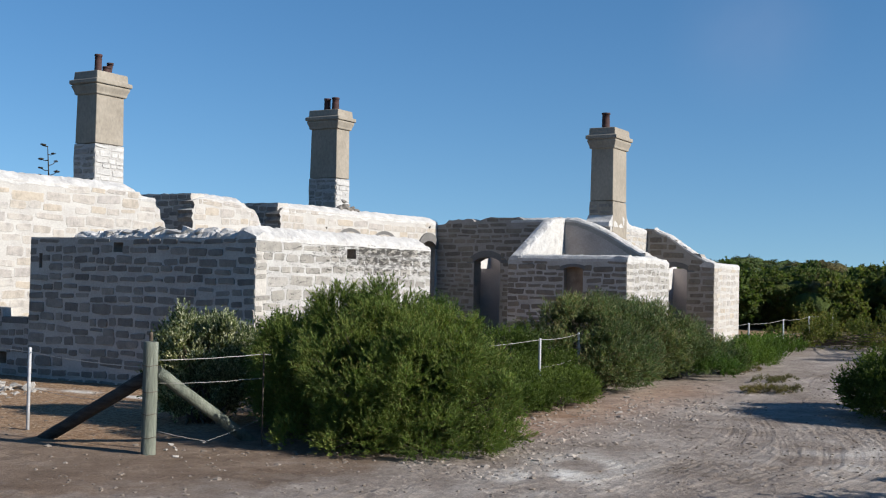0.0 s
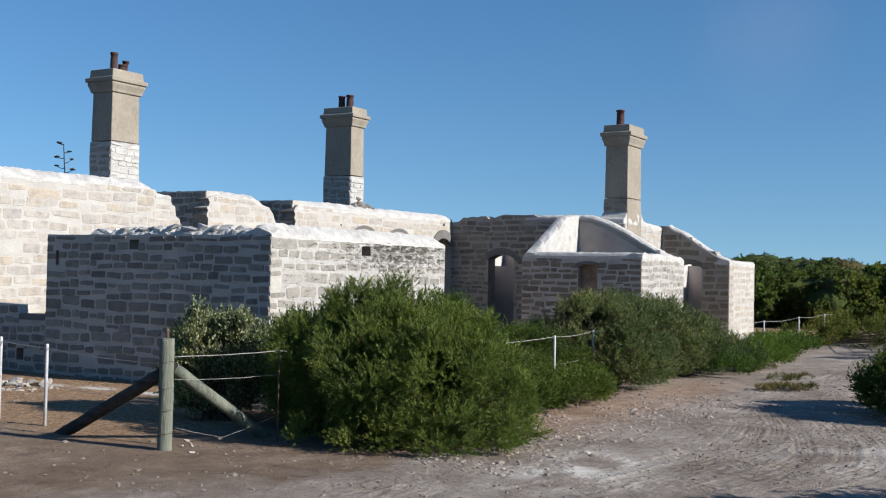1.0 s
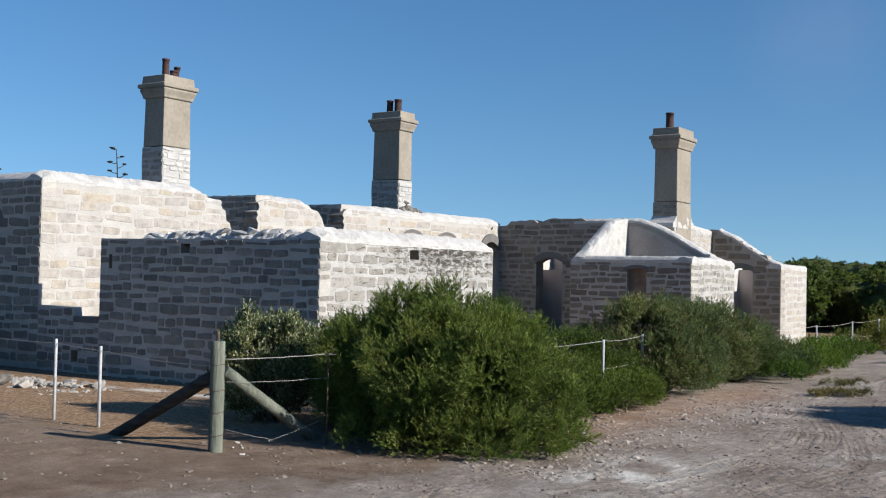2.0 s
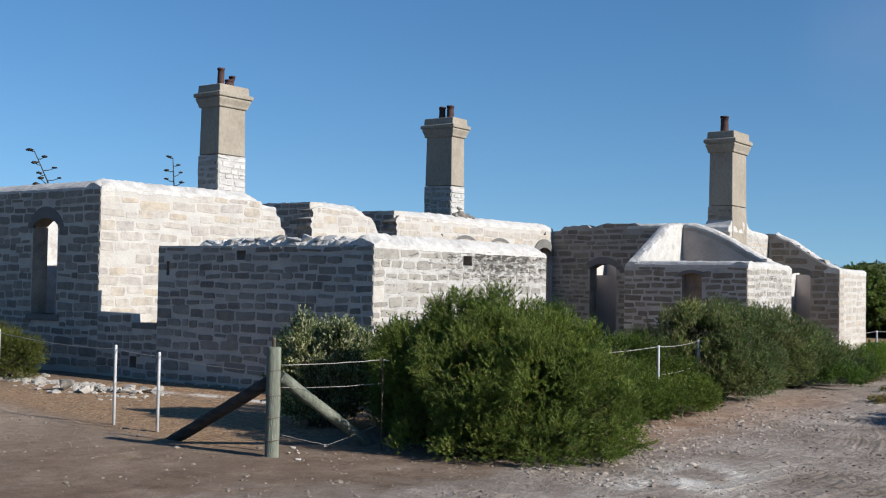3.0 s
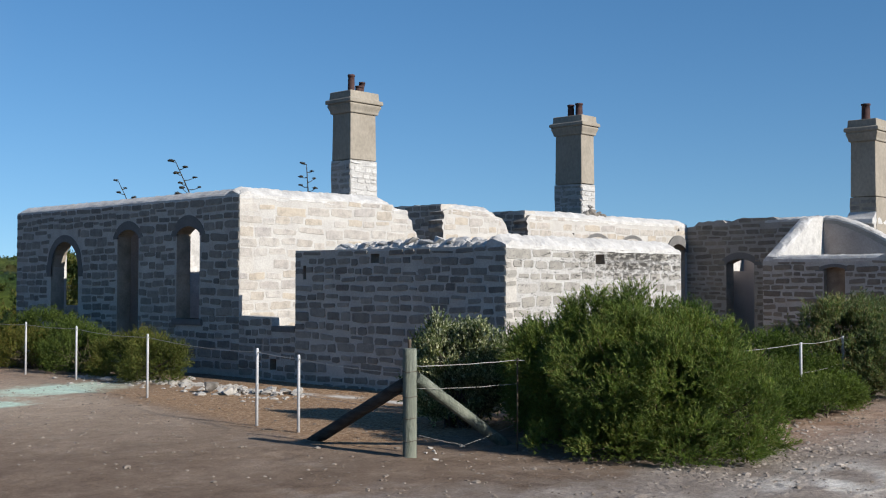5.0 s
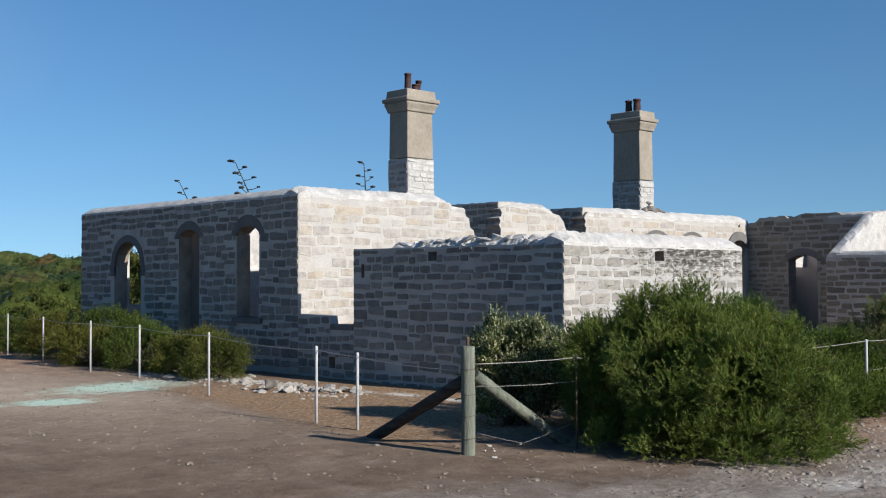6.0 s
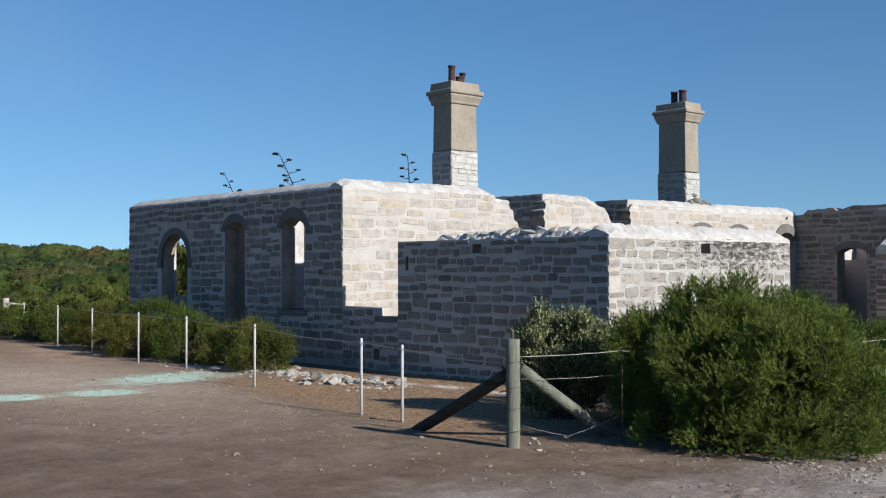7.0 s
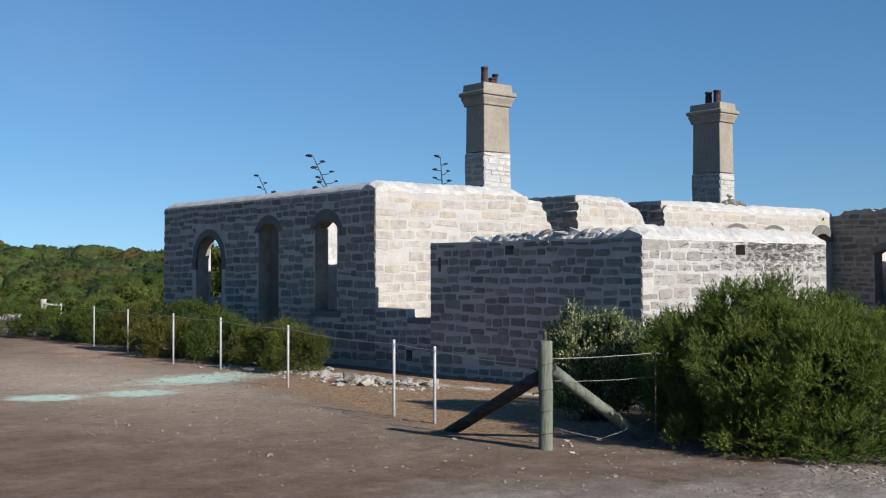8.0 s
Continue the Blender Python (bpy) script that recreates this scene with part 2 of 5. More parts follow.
def part(name, me, mat, parent=None, label="", smooth=False):
    """One mesh object from a bmesh or a mesh, in world coordinates, under a parent that is only shifted."""
    if isinstance(me, bmesh.types.BMesh):
        bm, me = me, bpy.data.meshes.new(name)
        bmesh.ops.recalc_face_normals(bm, faces=bm.faces)
        bm.to_mesh(me)
        bm.free()
        if smooth:
            me.polygons.foreach_set("use_smooth", [True] * len(me.polygons))
    ob = new(name, me)
    if mat and not me.materials:
        me.materials.append(mat)
    if parent is not None:
        ob.parent = parent
        base = Vector((0, 0, 0))
        up = parent
        while up is not None:
            base = base + up.location
            up = up.parent
        ob.location = -base
    return tagged(ob, label) if label else ob


def wob(*v):
    return noise.noise(Vector(v))


from mathutils import geometry


class Face:
    """A wall's own frame: u along the wall, z up, d into the wall. along is 'x' (facing -y) or 'y' (facing -x)."""

    def __init__(self, along, plane, thick):
        self.along, self.plane, self.thick = along, plane, thick

    def at(self, u, z, d=0.0):
        return Vector((u, self.plane + d, z)) if self.along == "x" else Vector((self.plane + d, u, z))


def inside(poly, u, z):
    hit = False
    for (u1, z1), (u2, z2) in zip(poly, poly[1:] + poly[:1]):
        if (z1 > z) != (z2 > z) and u < u1 + (z - z1) * (u2 - u1) / (z2 - z1):
            hit = not hit
    return hit


def arch(u0, u1, z0, z1, rise, steps=10):
    """An opening with a curved head that rises above z1."""
    half, mid = (u1 - u0) / 2, (u0 + u1) / 2
    r = (half * half + rise * rise) / (2 * rise)
    pts = [(u0, z0), (u1, z0)]
    for i in range(steps + 1):
        u = u1 - (u1 - u0) * i / steps
        pts.append((u, z1 + math.sqrt(max(r * r - (u - mid) ** 2, 0)) - (r - rise)))
    return pts


def slab(face, outline, holes):
    """The solid of a wall: an outline with openings through it."""
    rings = [outline] + holes
    flat = [p for ring in rings for p in ring]
    tris = geometry.tessellate_polygon([[Vector((u, z, 0)) for u, z in ring] for ring in rings])
    n = len(flat)
    verts = [face.at(u, z, 0) for u, z in flat] + [face.at(u, z, face.thick) for u, z in flat]
    faces = [tuple(t) for t in tris] + [tuple(n + i for i in reversed(t)) for t in tris]
    at = 0
    for ring in rings:
        k = len(ring)
        faces += [(at + i, at + (i + 1) % k, n + at + (i + 1) % k, n + at + i) for i in range(k)]
        at += k
    bm = bmesh.new()
    bm.from_mesh(mesh_of("slab", verts, faces))
    bm.faces.ensure_lookup_table()
    for f in bm.faces[2 * len(tris) + len(outline):]:
        f.material_index = 1
    return bm


def rough_line(points, step=0.12, amount=0.035, seed=0.0):
    """A broken edge: the line subdivided and shaken."""
    out = []
    for i, ((u1, z1), (u2, z2)) in enumerate(zip(points, points[1:])):
        k = max(1, int(math.hypot(u2 - u1, z2 - z1) / step))
        for j in range(k):
            f = j / k
            s = amount if (i or j) else 0
            u, z = u1 + (u2 - u1) * f, z1 + (z2 - z1) * f
            out.append((u + s * wob(u * 7, z * 7, seed), z + s * wob(u * 6, z * 6, seed + 9)))
    return out + [points[-1]]


def stepped(points, run=0.3):
    """A raking line broken into uneven steps, stone by stone."""
    out = []
    for i, ((u1, z1), (u2, z2)) in enumerate(zip(points, points[1:])):
        k = max(1, round(abs(u2 - u1) / run)) if abs(z2 - z1) > 0.1 else 1
        for j in range(k):
            u, z, du, dz = u1 + (u2 - u1) * j / k, z1 + (z2 - z1) * j / k, (u2 - u1) / k, (z2 - z1) / k
            out.append((u, z))
            if abs(z2 - z1) > 0.1:
                out.append((u + du * (0.74 + 0.12 * wob(u * 3, z, 2)), z + dz * (0.18 + 0.2 * wob(u * 5, z, 7))))
    return out + [points[-1]]


STONE_SHAPES = []


def stone_shapes():
    """Unit block faces, width and height 1, roughly squared, with chipped corners and an uneven front."""
    rng = random.Random(5)
    for k in range(40):
        ring = []
        for cx, cz in ((-1, -1), (1, -1), (1, 1), (-1, 1)):
            cut, drop = rng.uniform(0.015, 0.13), rng.uniform(0.06, 0.40)
            side_in, end_in = rng.uniform(-0.03, 0.11), rng.uniform(-0.01, 0.04)
            upright, level = (cx * (0.5 - end_in), cz * (0.5 - drop)), (cx * (0.5 - cut), cz * (0.5 - side_in))
            ring += [upright, level] if cx * cz < 0 else [level, upright]
        ring.insert(2, (rng.uniform(-0.2, 0.2), -0.5 + rng.uniform(-0.03, 0.08)))
        ring.append((rng.uniform(-0.2, 0.2), 0.5 - rng.uniform(-0.03, 0.08)))
        ring = sorted(ring, key=lambda p: math.atan2(p[1], p[0]))
        n = len(ring)
        tilt, lean = rng.uniform(-0.35, 0.35), rng.uniform(-0.35, 0.35)
        verts = [(u, 0.6, z) for u, z in ring]
        verts += [(u * 0.985, -0.35, z * 0.97) for u, z in ring]
        verts += [(u * rng.uniform(0.93, 0.975), -0.9 + tilt * u + lean * z, z * rng.uniform(0.82, 0.93)) for u, z in ring]
        faces = [(i, (i + 1) % n, n + (i + 1) % n, n + i) for i in range(n)]
        faces += [(n + i, n + (i + 1) % n, 2 * n + (i + 1) % n, 2 * n + i) for i in range(n)]
        faces.append(tuple(range(2 * n, 3 * n)))
        STONE_SHAPES.append((verts, faces))


stone_shapes()
STONE_MESHES = {}


def stone_mesh(k, mat):
    key = (k, mat.name)
    if key not in STONE_MESHES:
        me = mesh_of("stone", *STONE_SHAPES[k])
        bm = bmesh.new()
        bm.from_mesh(me)
        bmesh.ops.recalc_face_normals(bm, faces=bm.faces)
        bm.to_mesh(me)
        bm.free()
        me.materials.append(mat)
        STONE_MESHES[key] = me
    return STONE_MESHES[key]


def lay_stones(wall, face, outline, holes, mat, course=(0.17, 0.23), length=(0.26, 0.56), gap=0.035, proud=0.014, zone=None, seed=1, head=None):
    """Courses of single blocks on a wall's face, each an object under the wall."""
    rng = random.Random(seed)
    head = head or gap * 0.8
    us, zs = [u for u, _ in outline], [z for _, z in outline]
    z = min(zs) + 0.02
    base = Vector((0, 0, 0))
    up = wall
    while up is not None:
        base, up = base + up.location, up.parent
    turn = 0.0 if face.along == "x" else radians(-90)
    row = 0
    while z < max(zs):
        h = rng.uniform(*course)
        u = min(us)
        first = True
        row += 1
        while u < max(us):
            w = rng.uniform(*length) * (1.25 if h > sum(course) / 2 else 0.9)
            if first:
                w, first = w * (0.6 if row % 2 else 1.1), False
            if max(us) - u - w < 0.16:
                w = max(us) - u + 0.001
            a, b = u + (head / 2 if u > min(us) else 0.004), u + w - (head / 2 * rng.uniform(0.6, 1.5) if u + w < max(us) else 0.006)
            wave = 0.06 * wob(u * 0.9, row * 0.35, seed) + 0.04 * wob(u * 3.1, row * 1.7, seed)
            lo, hi = z + wave + gap / 2 * rng.uniform(0.4, 1.9), z + wave + h - gap / 2 * rng.uniform(0.4, 1.9)
            hi = min(hi, max(zs) - 0.03)
            if hi - lo < 0.06:
                u += w
                continue
            if rng.random() < 0.13:
                part_of = rng.uniform(0.45, 0.75)
                lo, hi = (lo, lo + (hi - lo) * part_of) if rng.random() < 0.5 else (hi - (hi - lo) * part_of, hi)
            if rng.random() < 0.012:
                u += w
                continue
            u += w
            grid = [(a + (b - a) * i / 8, lo + (hi - lo) * j / 2) for i in range(9) for j in range(3)]
            good = [inside(outline, *g) and not any(inside(o, *g) for o in holes) for g in grid]
            if not all(good):
                cols = [i for i in range(9) if all(good[i * 3 : i * 3 + 3])]
                if len(cols) < 2 or (b - a) * (cols[-1] - cols[0]) < 0.44 or cols[-1] - cols[0] != len(cols) - 1:
                    continue
                a, b = a + (b - a) * cols[0] / 8, a + (b - a) * cols[-1] / 8
            if zone and not zone((a + b) / 2, (lo + hi) / 2):
                continue
            if b - a < 0.08:
                continue
            ob = bpy.data.objects.new("stone", stone_mesh(rng.randrange(len(STONE_SHAPES)), mat))
            scene.collection.objects.link(ob)
            ob.parent = wall
            ob.location = face.at((a + b) / 2, (lo + hi) / 2, 0) - base
            flip = rng.choice((0, math.pi))
            ob.rotation_euler = Euler((0, flip + rng.uniform(-0.055, 0.055), turn))
            ob.scale = (b - a, proud * rng.uniform(0.6, 1.5), hi - lo)
        z += h


def capping(name, parent, face, line, height=0.15, over=0.006, lump=0.03, mat=None, seed=0.0, step=0.07, label="", drip=0.0, taper=0.0, sloped=False):
    """A weathered lime capping that follows a wall's top and runs down its face in ragged tongues; line is a list of (u, z)."""
    pts = []
    for (u1, z1), (u2, z2) in zip(line, line[1:]):
        k = max(1, int(math.hypot(u2 - u1, z2 - z1) / step))
        pts += [(u1 + (u2 - u1) * i / k, z1 + (z2 - z1) * i / k) for i in range(k)]
    pts.append(line[-1])
    t = face.thick
    section = [(-over, -0.03), (-over - 0.006, 0.30), (t * 0.07, 0.70), (t * 0.24, 0.92), (t * 0.5, 1.0), (t * 0.78, 0.86), (t + over, 0.02), (t + over, -0.03)]
    if sloped:
        section = [(-over, -0.03), (-over + 0.01, 0.12), (t * 0.12, 0.36), (t * 0.36, 0.72), (t * 0.6, 1.0), (t * 0.8, 0.8), (t + over, 0.02), (t + over, -0.03)]
    verts, faces, n = [], [], len(section)
    for i, (u, z) in enumerate(pts):
        end = min(i, len(pts) - 1 - i) * step
        full = height * (1 - taper * max(0.0, 1 - end / 0.2) ** 2)
        for j, (d, s) in enumerate(section):
            w = 0.7 * wob(u * 4.0, j * 1.7, seed) + 0.8 * wob(u * 11.0, j * 2.3, seed + 5) + 0.5 * wob(u * 23.0, j * 3.1, seed + 8)
            up = s * full if s > 0.1 else s
            if j == 0:
                up -= drip * max(0.0, 0.35 + 0.9 * wob(u * 2.3, seed, 1.0) + 0.7 * wob(u * 7.0, seed, 4.0))
            verts.append(face.at(u, z + up + lump * w * (1.0 if s > 0.1 else 0.3), d + 0.5 * lump * wob(u * 5, j * 2.1, seed + 20) * (1.0 if s > 0.35 else 0.15)))
    for i in range(len(pts) - 1):
        for j in range(n):
            a, b = i * n + j, i * n + (j + 1) % n
            faces.append((a, b, b + n, a + n))
    faces += [tuple(range(n)), tuple(range((len(pts) - 1) * n, len(pts) * n))]
    bm = bmesh.new()
    bm.from_mesh(mesh_of(name, verts, faces))
    return part(name, bm, mat or WHITEWASH, parent, label)


def arch_band(parent, face, u0, u1, z1, rise, width, foot=0.0, mat=None, proud=0.01, name="arch_band", crown=None):
    """The rendered band round the head of an opening."""
    inner = arch(u0, u1, z1 - foot, z1, rise, 14)[2:]
    outer = arch(u0 - width, u1 + width, z1 - foot, z1, rise + (width * 0.75 if crown is None else crown), 14)[2:]
    if foot:
        inner = [(u1, z1 - foot)] + inner + [(u0, z1 - foot)]
        outer = [(u1 + width, z1 - foot)] + outer + [(u0 - width, z1 - foot)]
    n = len(inner)
    verts = [face.at(u, z, -proud) for u, z in inner] + [face.at(u, z, -proud) for u, z in outer]
    verts += [face.at(u, z, 0.04) for u, z in inner] + [face.at(u, z, 0.04) for u, z in outer]
    faces = []
    for i in range(n - 1):
        a, b, c, d = i, i + 1, n + i + 1, n + i
        faces += [(a, b, c, d), (2 * n + d - 0, 2 * n + c, 2 * n + b, 2 * n + a), (d, c, 2 * n + c, 2 * n + d), (b, a, 2 * n + a, 2 * n + b)]
    for i in (0, n - 1):
        faces.append((i, n + i, 3 * n + i, 2 * n + i))
    bm = bmesh.new()
    bm.from_mesh(mesh_of(name, verts, faces))
    return part(name, bm, mat or HOOD, parent, "smooth grey rendered arch band")


def box(name, parent, lo, hi, mat, bevel=0.012, label="", rough=0.0):
    bm = bmesh.new()
    bmesh.ops.create_cube(bm, size=1.0)
    lo, hi = Vector(lo), Vector(hi)
    for v in bm.verts:
        v.co = Vector([lo[i] + (hi[i] - lo[i]) * (v.co[i] + 0.5) for i in range(3)])
    if rough:
        bmesh.ops.subdivide_edges(bm, edges=bm.edges, cuts=4, use_grid_fill=True)
        for v in bm.verts:
            v.co += rough * noise.noise_vector(v.co * 5)
    elif bevel:
        bmesh.ops.bevel(bm, geom=bm.edges, offset=bevel, segments=2, affect="EDGES")
    return part(name, bm, mat, parent, label)


def tube(points, radii, sides=6):
    verts, faces, q, last = [], [], None, None
    for i, p in enumerate(points):
        p = Vector(p)
        way = Vector(points[min(i + 1, len(points) - 1)]) - Vector(points[max(i - 1, 0)])
        way = way.normalized() if way.length > 1e-9 else last
        q = way.to_track_quat("Z", "Y") if q is None else last.rotation_difference(way) @ q
        if last is not None and way.dot(last) < -0.5:
            way, q = last, way.to_track_quat("Z", "Y")
        last = way
        for k in range(sides):
            t = 2 * math.pi * k / sides
            verts.append(p + q @ Vector((radii[i] * math.cos(t), radii[i] * math.sin(t), 0)))
    for i in range(len(points) - 1):
        for k in range(sides):
            a, b = i * sides + k, i * sides + (k + 1) % sides
            faces.append((a, b, b + sides, a + sides))
    faces += [tuple(reversed(range(sides))), tuple(range((len(points) - 1) * sides, len(points) * sides))]
    return verts, faces


def joined(pieces):
    verts, faces = [], []
    for v, f in pieces:
        n = len(verts)
        verts += v
        faces += [tuple(n + i for i in q) for q in f]
    return verts, faces


# ---- ground ----
def spaced(lo, hi, near_lo, near_hi, fine):
    out, s, x = list(np.arange(near_lo, near_hi, fine)), fine, near_hi
    while x < hi:
        out.append(x)
        s *= 1.16
        x += s
    out.append(hi)
    s, x = fine, near_lo
    while x > lo:
        s *= 1.16
        x -= s
        out.insert(0, max(x, lo))
    return np.array(sorted(set(out)))


def waves(x, y, seed, size):
    r = np.random.RandomState(seed)
    out = np.zeros_like(x)
    for k in range(9):
        a, p = r.uniform(0, 2 * np.pi), r.uniform(0, 6.3)
        s = size * r.uniform(0.5, 1.8)
        out += np.sin((x * np.cos(a) + y * np.sin(a)) / s * 2 * np.pi + p) * (s / size)
    return out / 6.0


def ease(v, a, b):
    t = np.clip((v - a) / (b - a), 0, 1)
    return t * t * (3 - 2 * t)


# centre line of the sandy track: from the foreground round to the distance
TRACK = [(-12.0, 6.0), (2.0, 4.6), (7.6, 3.5), (12.0, 2.9), (17.0, 4.0), (22.0, 5.0), (27.0, 5.5), (32.0, 5.0), (46.0, -2.0), (80.0, -30.0)]


# tyre prints left by turning cars
PRINTS = [[(8.2, 3.5), (9.65, 3.42), (11.04, 3.34), (12.82, 3.3), (14.21, 3.54), (16.0, 4.1)],
          [(9.4, 3.0), (10.58, 2.59), (11.51, 2.28), (13.41, 2.55), (15.22, 3.08), (17.0, 3.9)],
          [(9.6, 2.5), (10.73, 1.95), (12.2, 1.82), (14.12, 2.23), (15.48, 2.76), (17.2, 3.5)],
          [(7.4, 4.5), (8.8, 4.15), (10.4, 3.85), (12.4, 3.75), (14.5, 4.1), (17.0, 4.9)],
          [(9.0, 2.75), (10.2, 2.25), (11.6, 2.02), (13.3, 2.2), (15.4, 2.95), (17.0, 3.7)],
          [(8.6, 3.15), (9.9, 2.88), (11.2, 2.72), (12.6, 2.86), (14.2, 3.3), (16.2, 4.0)],
          [(9.2, 2.3), (10.5, 1.85), (11.9, 1.62), (13.6, 1.85), (15.3, 2.5), (17.0, 3.3)],
          [(7.6, 3.95), (9.2, 3.72), (10.8, 3.55), (12.4, 3.52), (14.0, 3.78), (16.0, 4.4)]]


def smooth_line(points, k=8):
    out = []
    p = [np.array(q) for q in points]
    p = [2 * p[0] - p[1]] + p + [2 * p[-1] - p[-2]]
    for a, b, c, d in zip(p, p[1:], p[2:], p[3:]):
        for i in range(k):
            t = i / k
            out.append(0.5 * (2 * b + (c - a) * t + (2 * a - 5 * b + 4 * c - d) * t * t + (3 * b - a - 3 * c + d) * t ** 3))
    return out + [p[-2]]


def line_distance(line, x, y):
    """Signed distance to a line and the way along it."""
    best, side, along, gone = np.full(x.shape, 1e9), np.zeros(x.shape), np.zeros(x.shape), 0.0
    for (x1, y1), (x2, y2) in zip(line, line[1:]):
        dx, dy = x2 - x1, y2 - y1
        n = math.hypot(dx, dy)
        t = np.clip(((x - x1) * dx + (y - y1) * dy) / (n * n), 0, 1)
        ox, oy = x - x1 - t * dx, y - y1 - t * dy
        d = np.hypot(ox, oy)
        near = d < best
        best, side, along = np.where(near, d, best), np.where(near, np.sign(dx * oy - dy * ox), side), np.where(near, gone + t * n, along)
        gone += n
    return best * side, along


def track_distance(x, y):
    best, side = np.full(x.shape, 1e9), np.zeros(x.shape)
    for (x1, y1), (x2, y2) in zip(TRACK, TRACK[1:]):
        dx, dy = x2 - x1, y2 - y1
        t = np.clip(((x - x1) * dx + (y - y1) * dy) / (dx * dx + dy * dy), 0, 1)
        ox, oy = x - x1 - t * dx, y - y1 - t * dy
        d = np.hypot(ox, oy)
        s = np.sign(dx * oy - dy * ox)
        near = d < best
        best, side = np.where(near, d, best), np.where(near, s, side)
    return best, side


def land(x, y):
    """The height of the ground: nearly level round the house, low dunes far off."""
    x, y = np.asarray(x, float), np.asarray(y, float)
    d = np.hypot(x - 15, y - 12)
    z = 0.008 * waves(x, y, 3, 3.0) * ease(d, 0, 10) + 0.003 * waves(x, y, 4, 0.9)
    z = z - 0.05 * ease(x, 10.5, 12.5) * ease(34 - x, 0, 3)
    far = ease(d, 38, 190)
    z = z + far * (2.9 + 2.4 * waves(x, y, 8, 120.0) + 1.3 * waves(x, y, 9, 45.0))
    return z


def ground():
    xs, ys = spaced(-900, 1500, 4.0, 22.0, 0.07), spaced(-900, 1500, -0.5, 18.0, 0.07)
    xs = np.array(sorted(set(xs[(xs < 8.0) | (xs > 15.5)]) | set(np.arange(8.0, 15.5, 0.022))))
    ys = np.array(sorted(set(ys[(ys < 1.2) | (ys > 5.6)]) | set(np.arange(1.2, 5.6, 0.02))))
    gx, gy = np.meshgrid(xs, ys)
    z = land(gx, gy)
    d, side = track_distance(gx, gy)
    wide = 2.3 + 0.5 * waves(gx, gy, 21, 3.0)
    sand = 1 - ease(d, wide - 0.7, wide + 1.1)
    near = ease(40 - np.hypot(gx, gy), 0, 10) * ease(gx, 2.5, 5.0) * ease(gy, -1.5, 0.5)
    wander = 0.10 * waves(gx, gy, 41, 4.0)
    tread = np.zeros_like(gx)
    for o in (-1.35, -0.45, 0.35):
        for k in (-0.09, 0.0, 0.09):
            tread += 0.6 * np.exp(-(((d * side - o - k + wander) / 0.035) ** 2))
    tread *= ease(waves(gx, gy, 43, 2.0), -0.2, 0.4)
    bank = np.zeros_like(gx)
    for n, line in enumerate(PRINTS):
        o, along = line_distance(smooth_line(line), gx, gy)
        o = o + 0.02 * waves(gx, gy, 60 + n, 1.6)
        fade = ease(along, 0.1, 1.2) * (1 - ease(along, 6.5, 8.5)) * (0.35 + 0.65 * ease(waves(gx, gy, 70 + n, 1.2), -0.6, 0.2))
        for k in (-0.09, -0.03, 0.03, 0.09):
            lug = 0.6 + 0.4 * np.sin(along * 2 * np.pi / 0.09 + 2 * k / 0.06)
            tread += np.exp(-(((o - k) / 0.017) ** 2)) * fade * lug
        bank += np.exp(-(((np.abs(o) - 0.15) / 0.035) ** 2)) * fade
    tread = np.clip(tread, 0, 1.2)
    z += (0.004 * bank - 0.010 * tread) * near * (0.35 + 0.65 * sand)
    r = np.random.RandomState(7)
    grain = r.normal(size=gx.shape)
    soft = grain.copy()
    for _ in range(2):
        soft = (soft + np.roll(soft, 1, 0) + np.roll(soft, -1, 0) + np.roll(soft, 1, 1) + np.roll(soft, -1, 1)) / 5
    z += (0.012 * soft * (0.4 + 0.6 * ease(waves(gx, gy, 51, 1.3), -0.3, 0.6)) + 0.004 * grain * ease(waves(gx, gy, 52, 0.9), 0.0, 0.9)) * near
    n, m = gx.shape
    me = bpy.data.meshes.new("ground")
    co = np.stack([gx, gy, z], -1).reshape(-1, 3)
    i = np.arange(n * m).reshape(n, m)
    quads = np.stack([i[:-1, :-1], i[:-1, 1:], i[1:, 1:], i[1:, :-1]], -1).reshape(-1, 4)
    me.vertices.add(len(co))
    me.vertices.foreach_set("co", co.ravel())
    me.loops.add(quads.size)
    me.loops.foreach_set("vertex_index", quads.ravel().astype(np.int32))
    me.polygons.add(len(quads))
    me.polygons.foreach_set("loop_start", np.arange(0, quads.size, 4, dtype=np.int32))
    me.polygons.foreach_set("use_smooth", np.ones(len(quads), bool))
    me.update()
    # how sandy, how scrubby and how littered the soil is
    scrub = ease(np.hypot(gx - 15, gy - 12), 26, 36) * (1 - sand)
    yard = ease(gx - (8.0 + (gy - 9.5) * 0.19), -0.2, 0.5) * ease(gy, 8.3, 9.2) * (1 - ease(gy, 15.0, 19.0))
    pale = 0.72 * np.exp(-(((gx - 9.4 - (gy - 17.3) * 0.1) / 1.3) ** 2) - ((gy - 17.5) / 0.9) ** 2) + 0.16 * np.exp(-(((gx - 7.4) / 2.2) ** 2) - ((gy - 16.6) / 1.3) ** 2)
    for cx, cy, size in ((6.0, 16.2, 0.40), (7.35, 15.9, 0.40)):
        pale = pale + np.exp(-((((gx - cx) * 0.76 - (gy - cy) * 0.65) / (size * 1.2)) ** 2) - ((((gx - cx) * 0.65 + (gy - cy) * 0.76)) / size) ** 2)
    dust = 0.85 * np.exp(-(((gx - 7.6) / 2.6) ** 2) - ((gy - 18.5) / 6.5) ** 2) * (1 - yard)
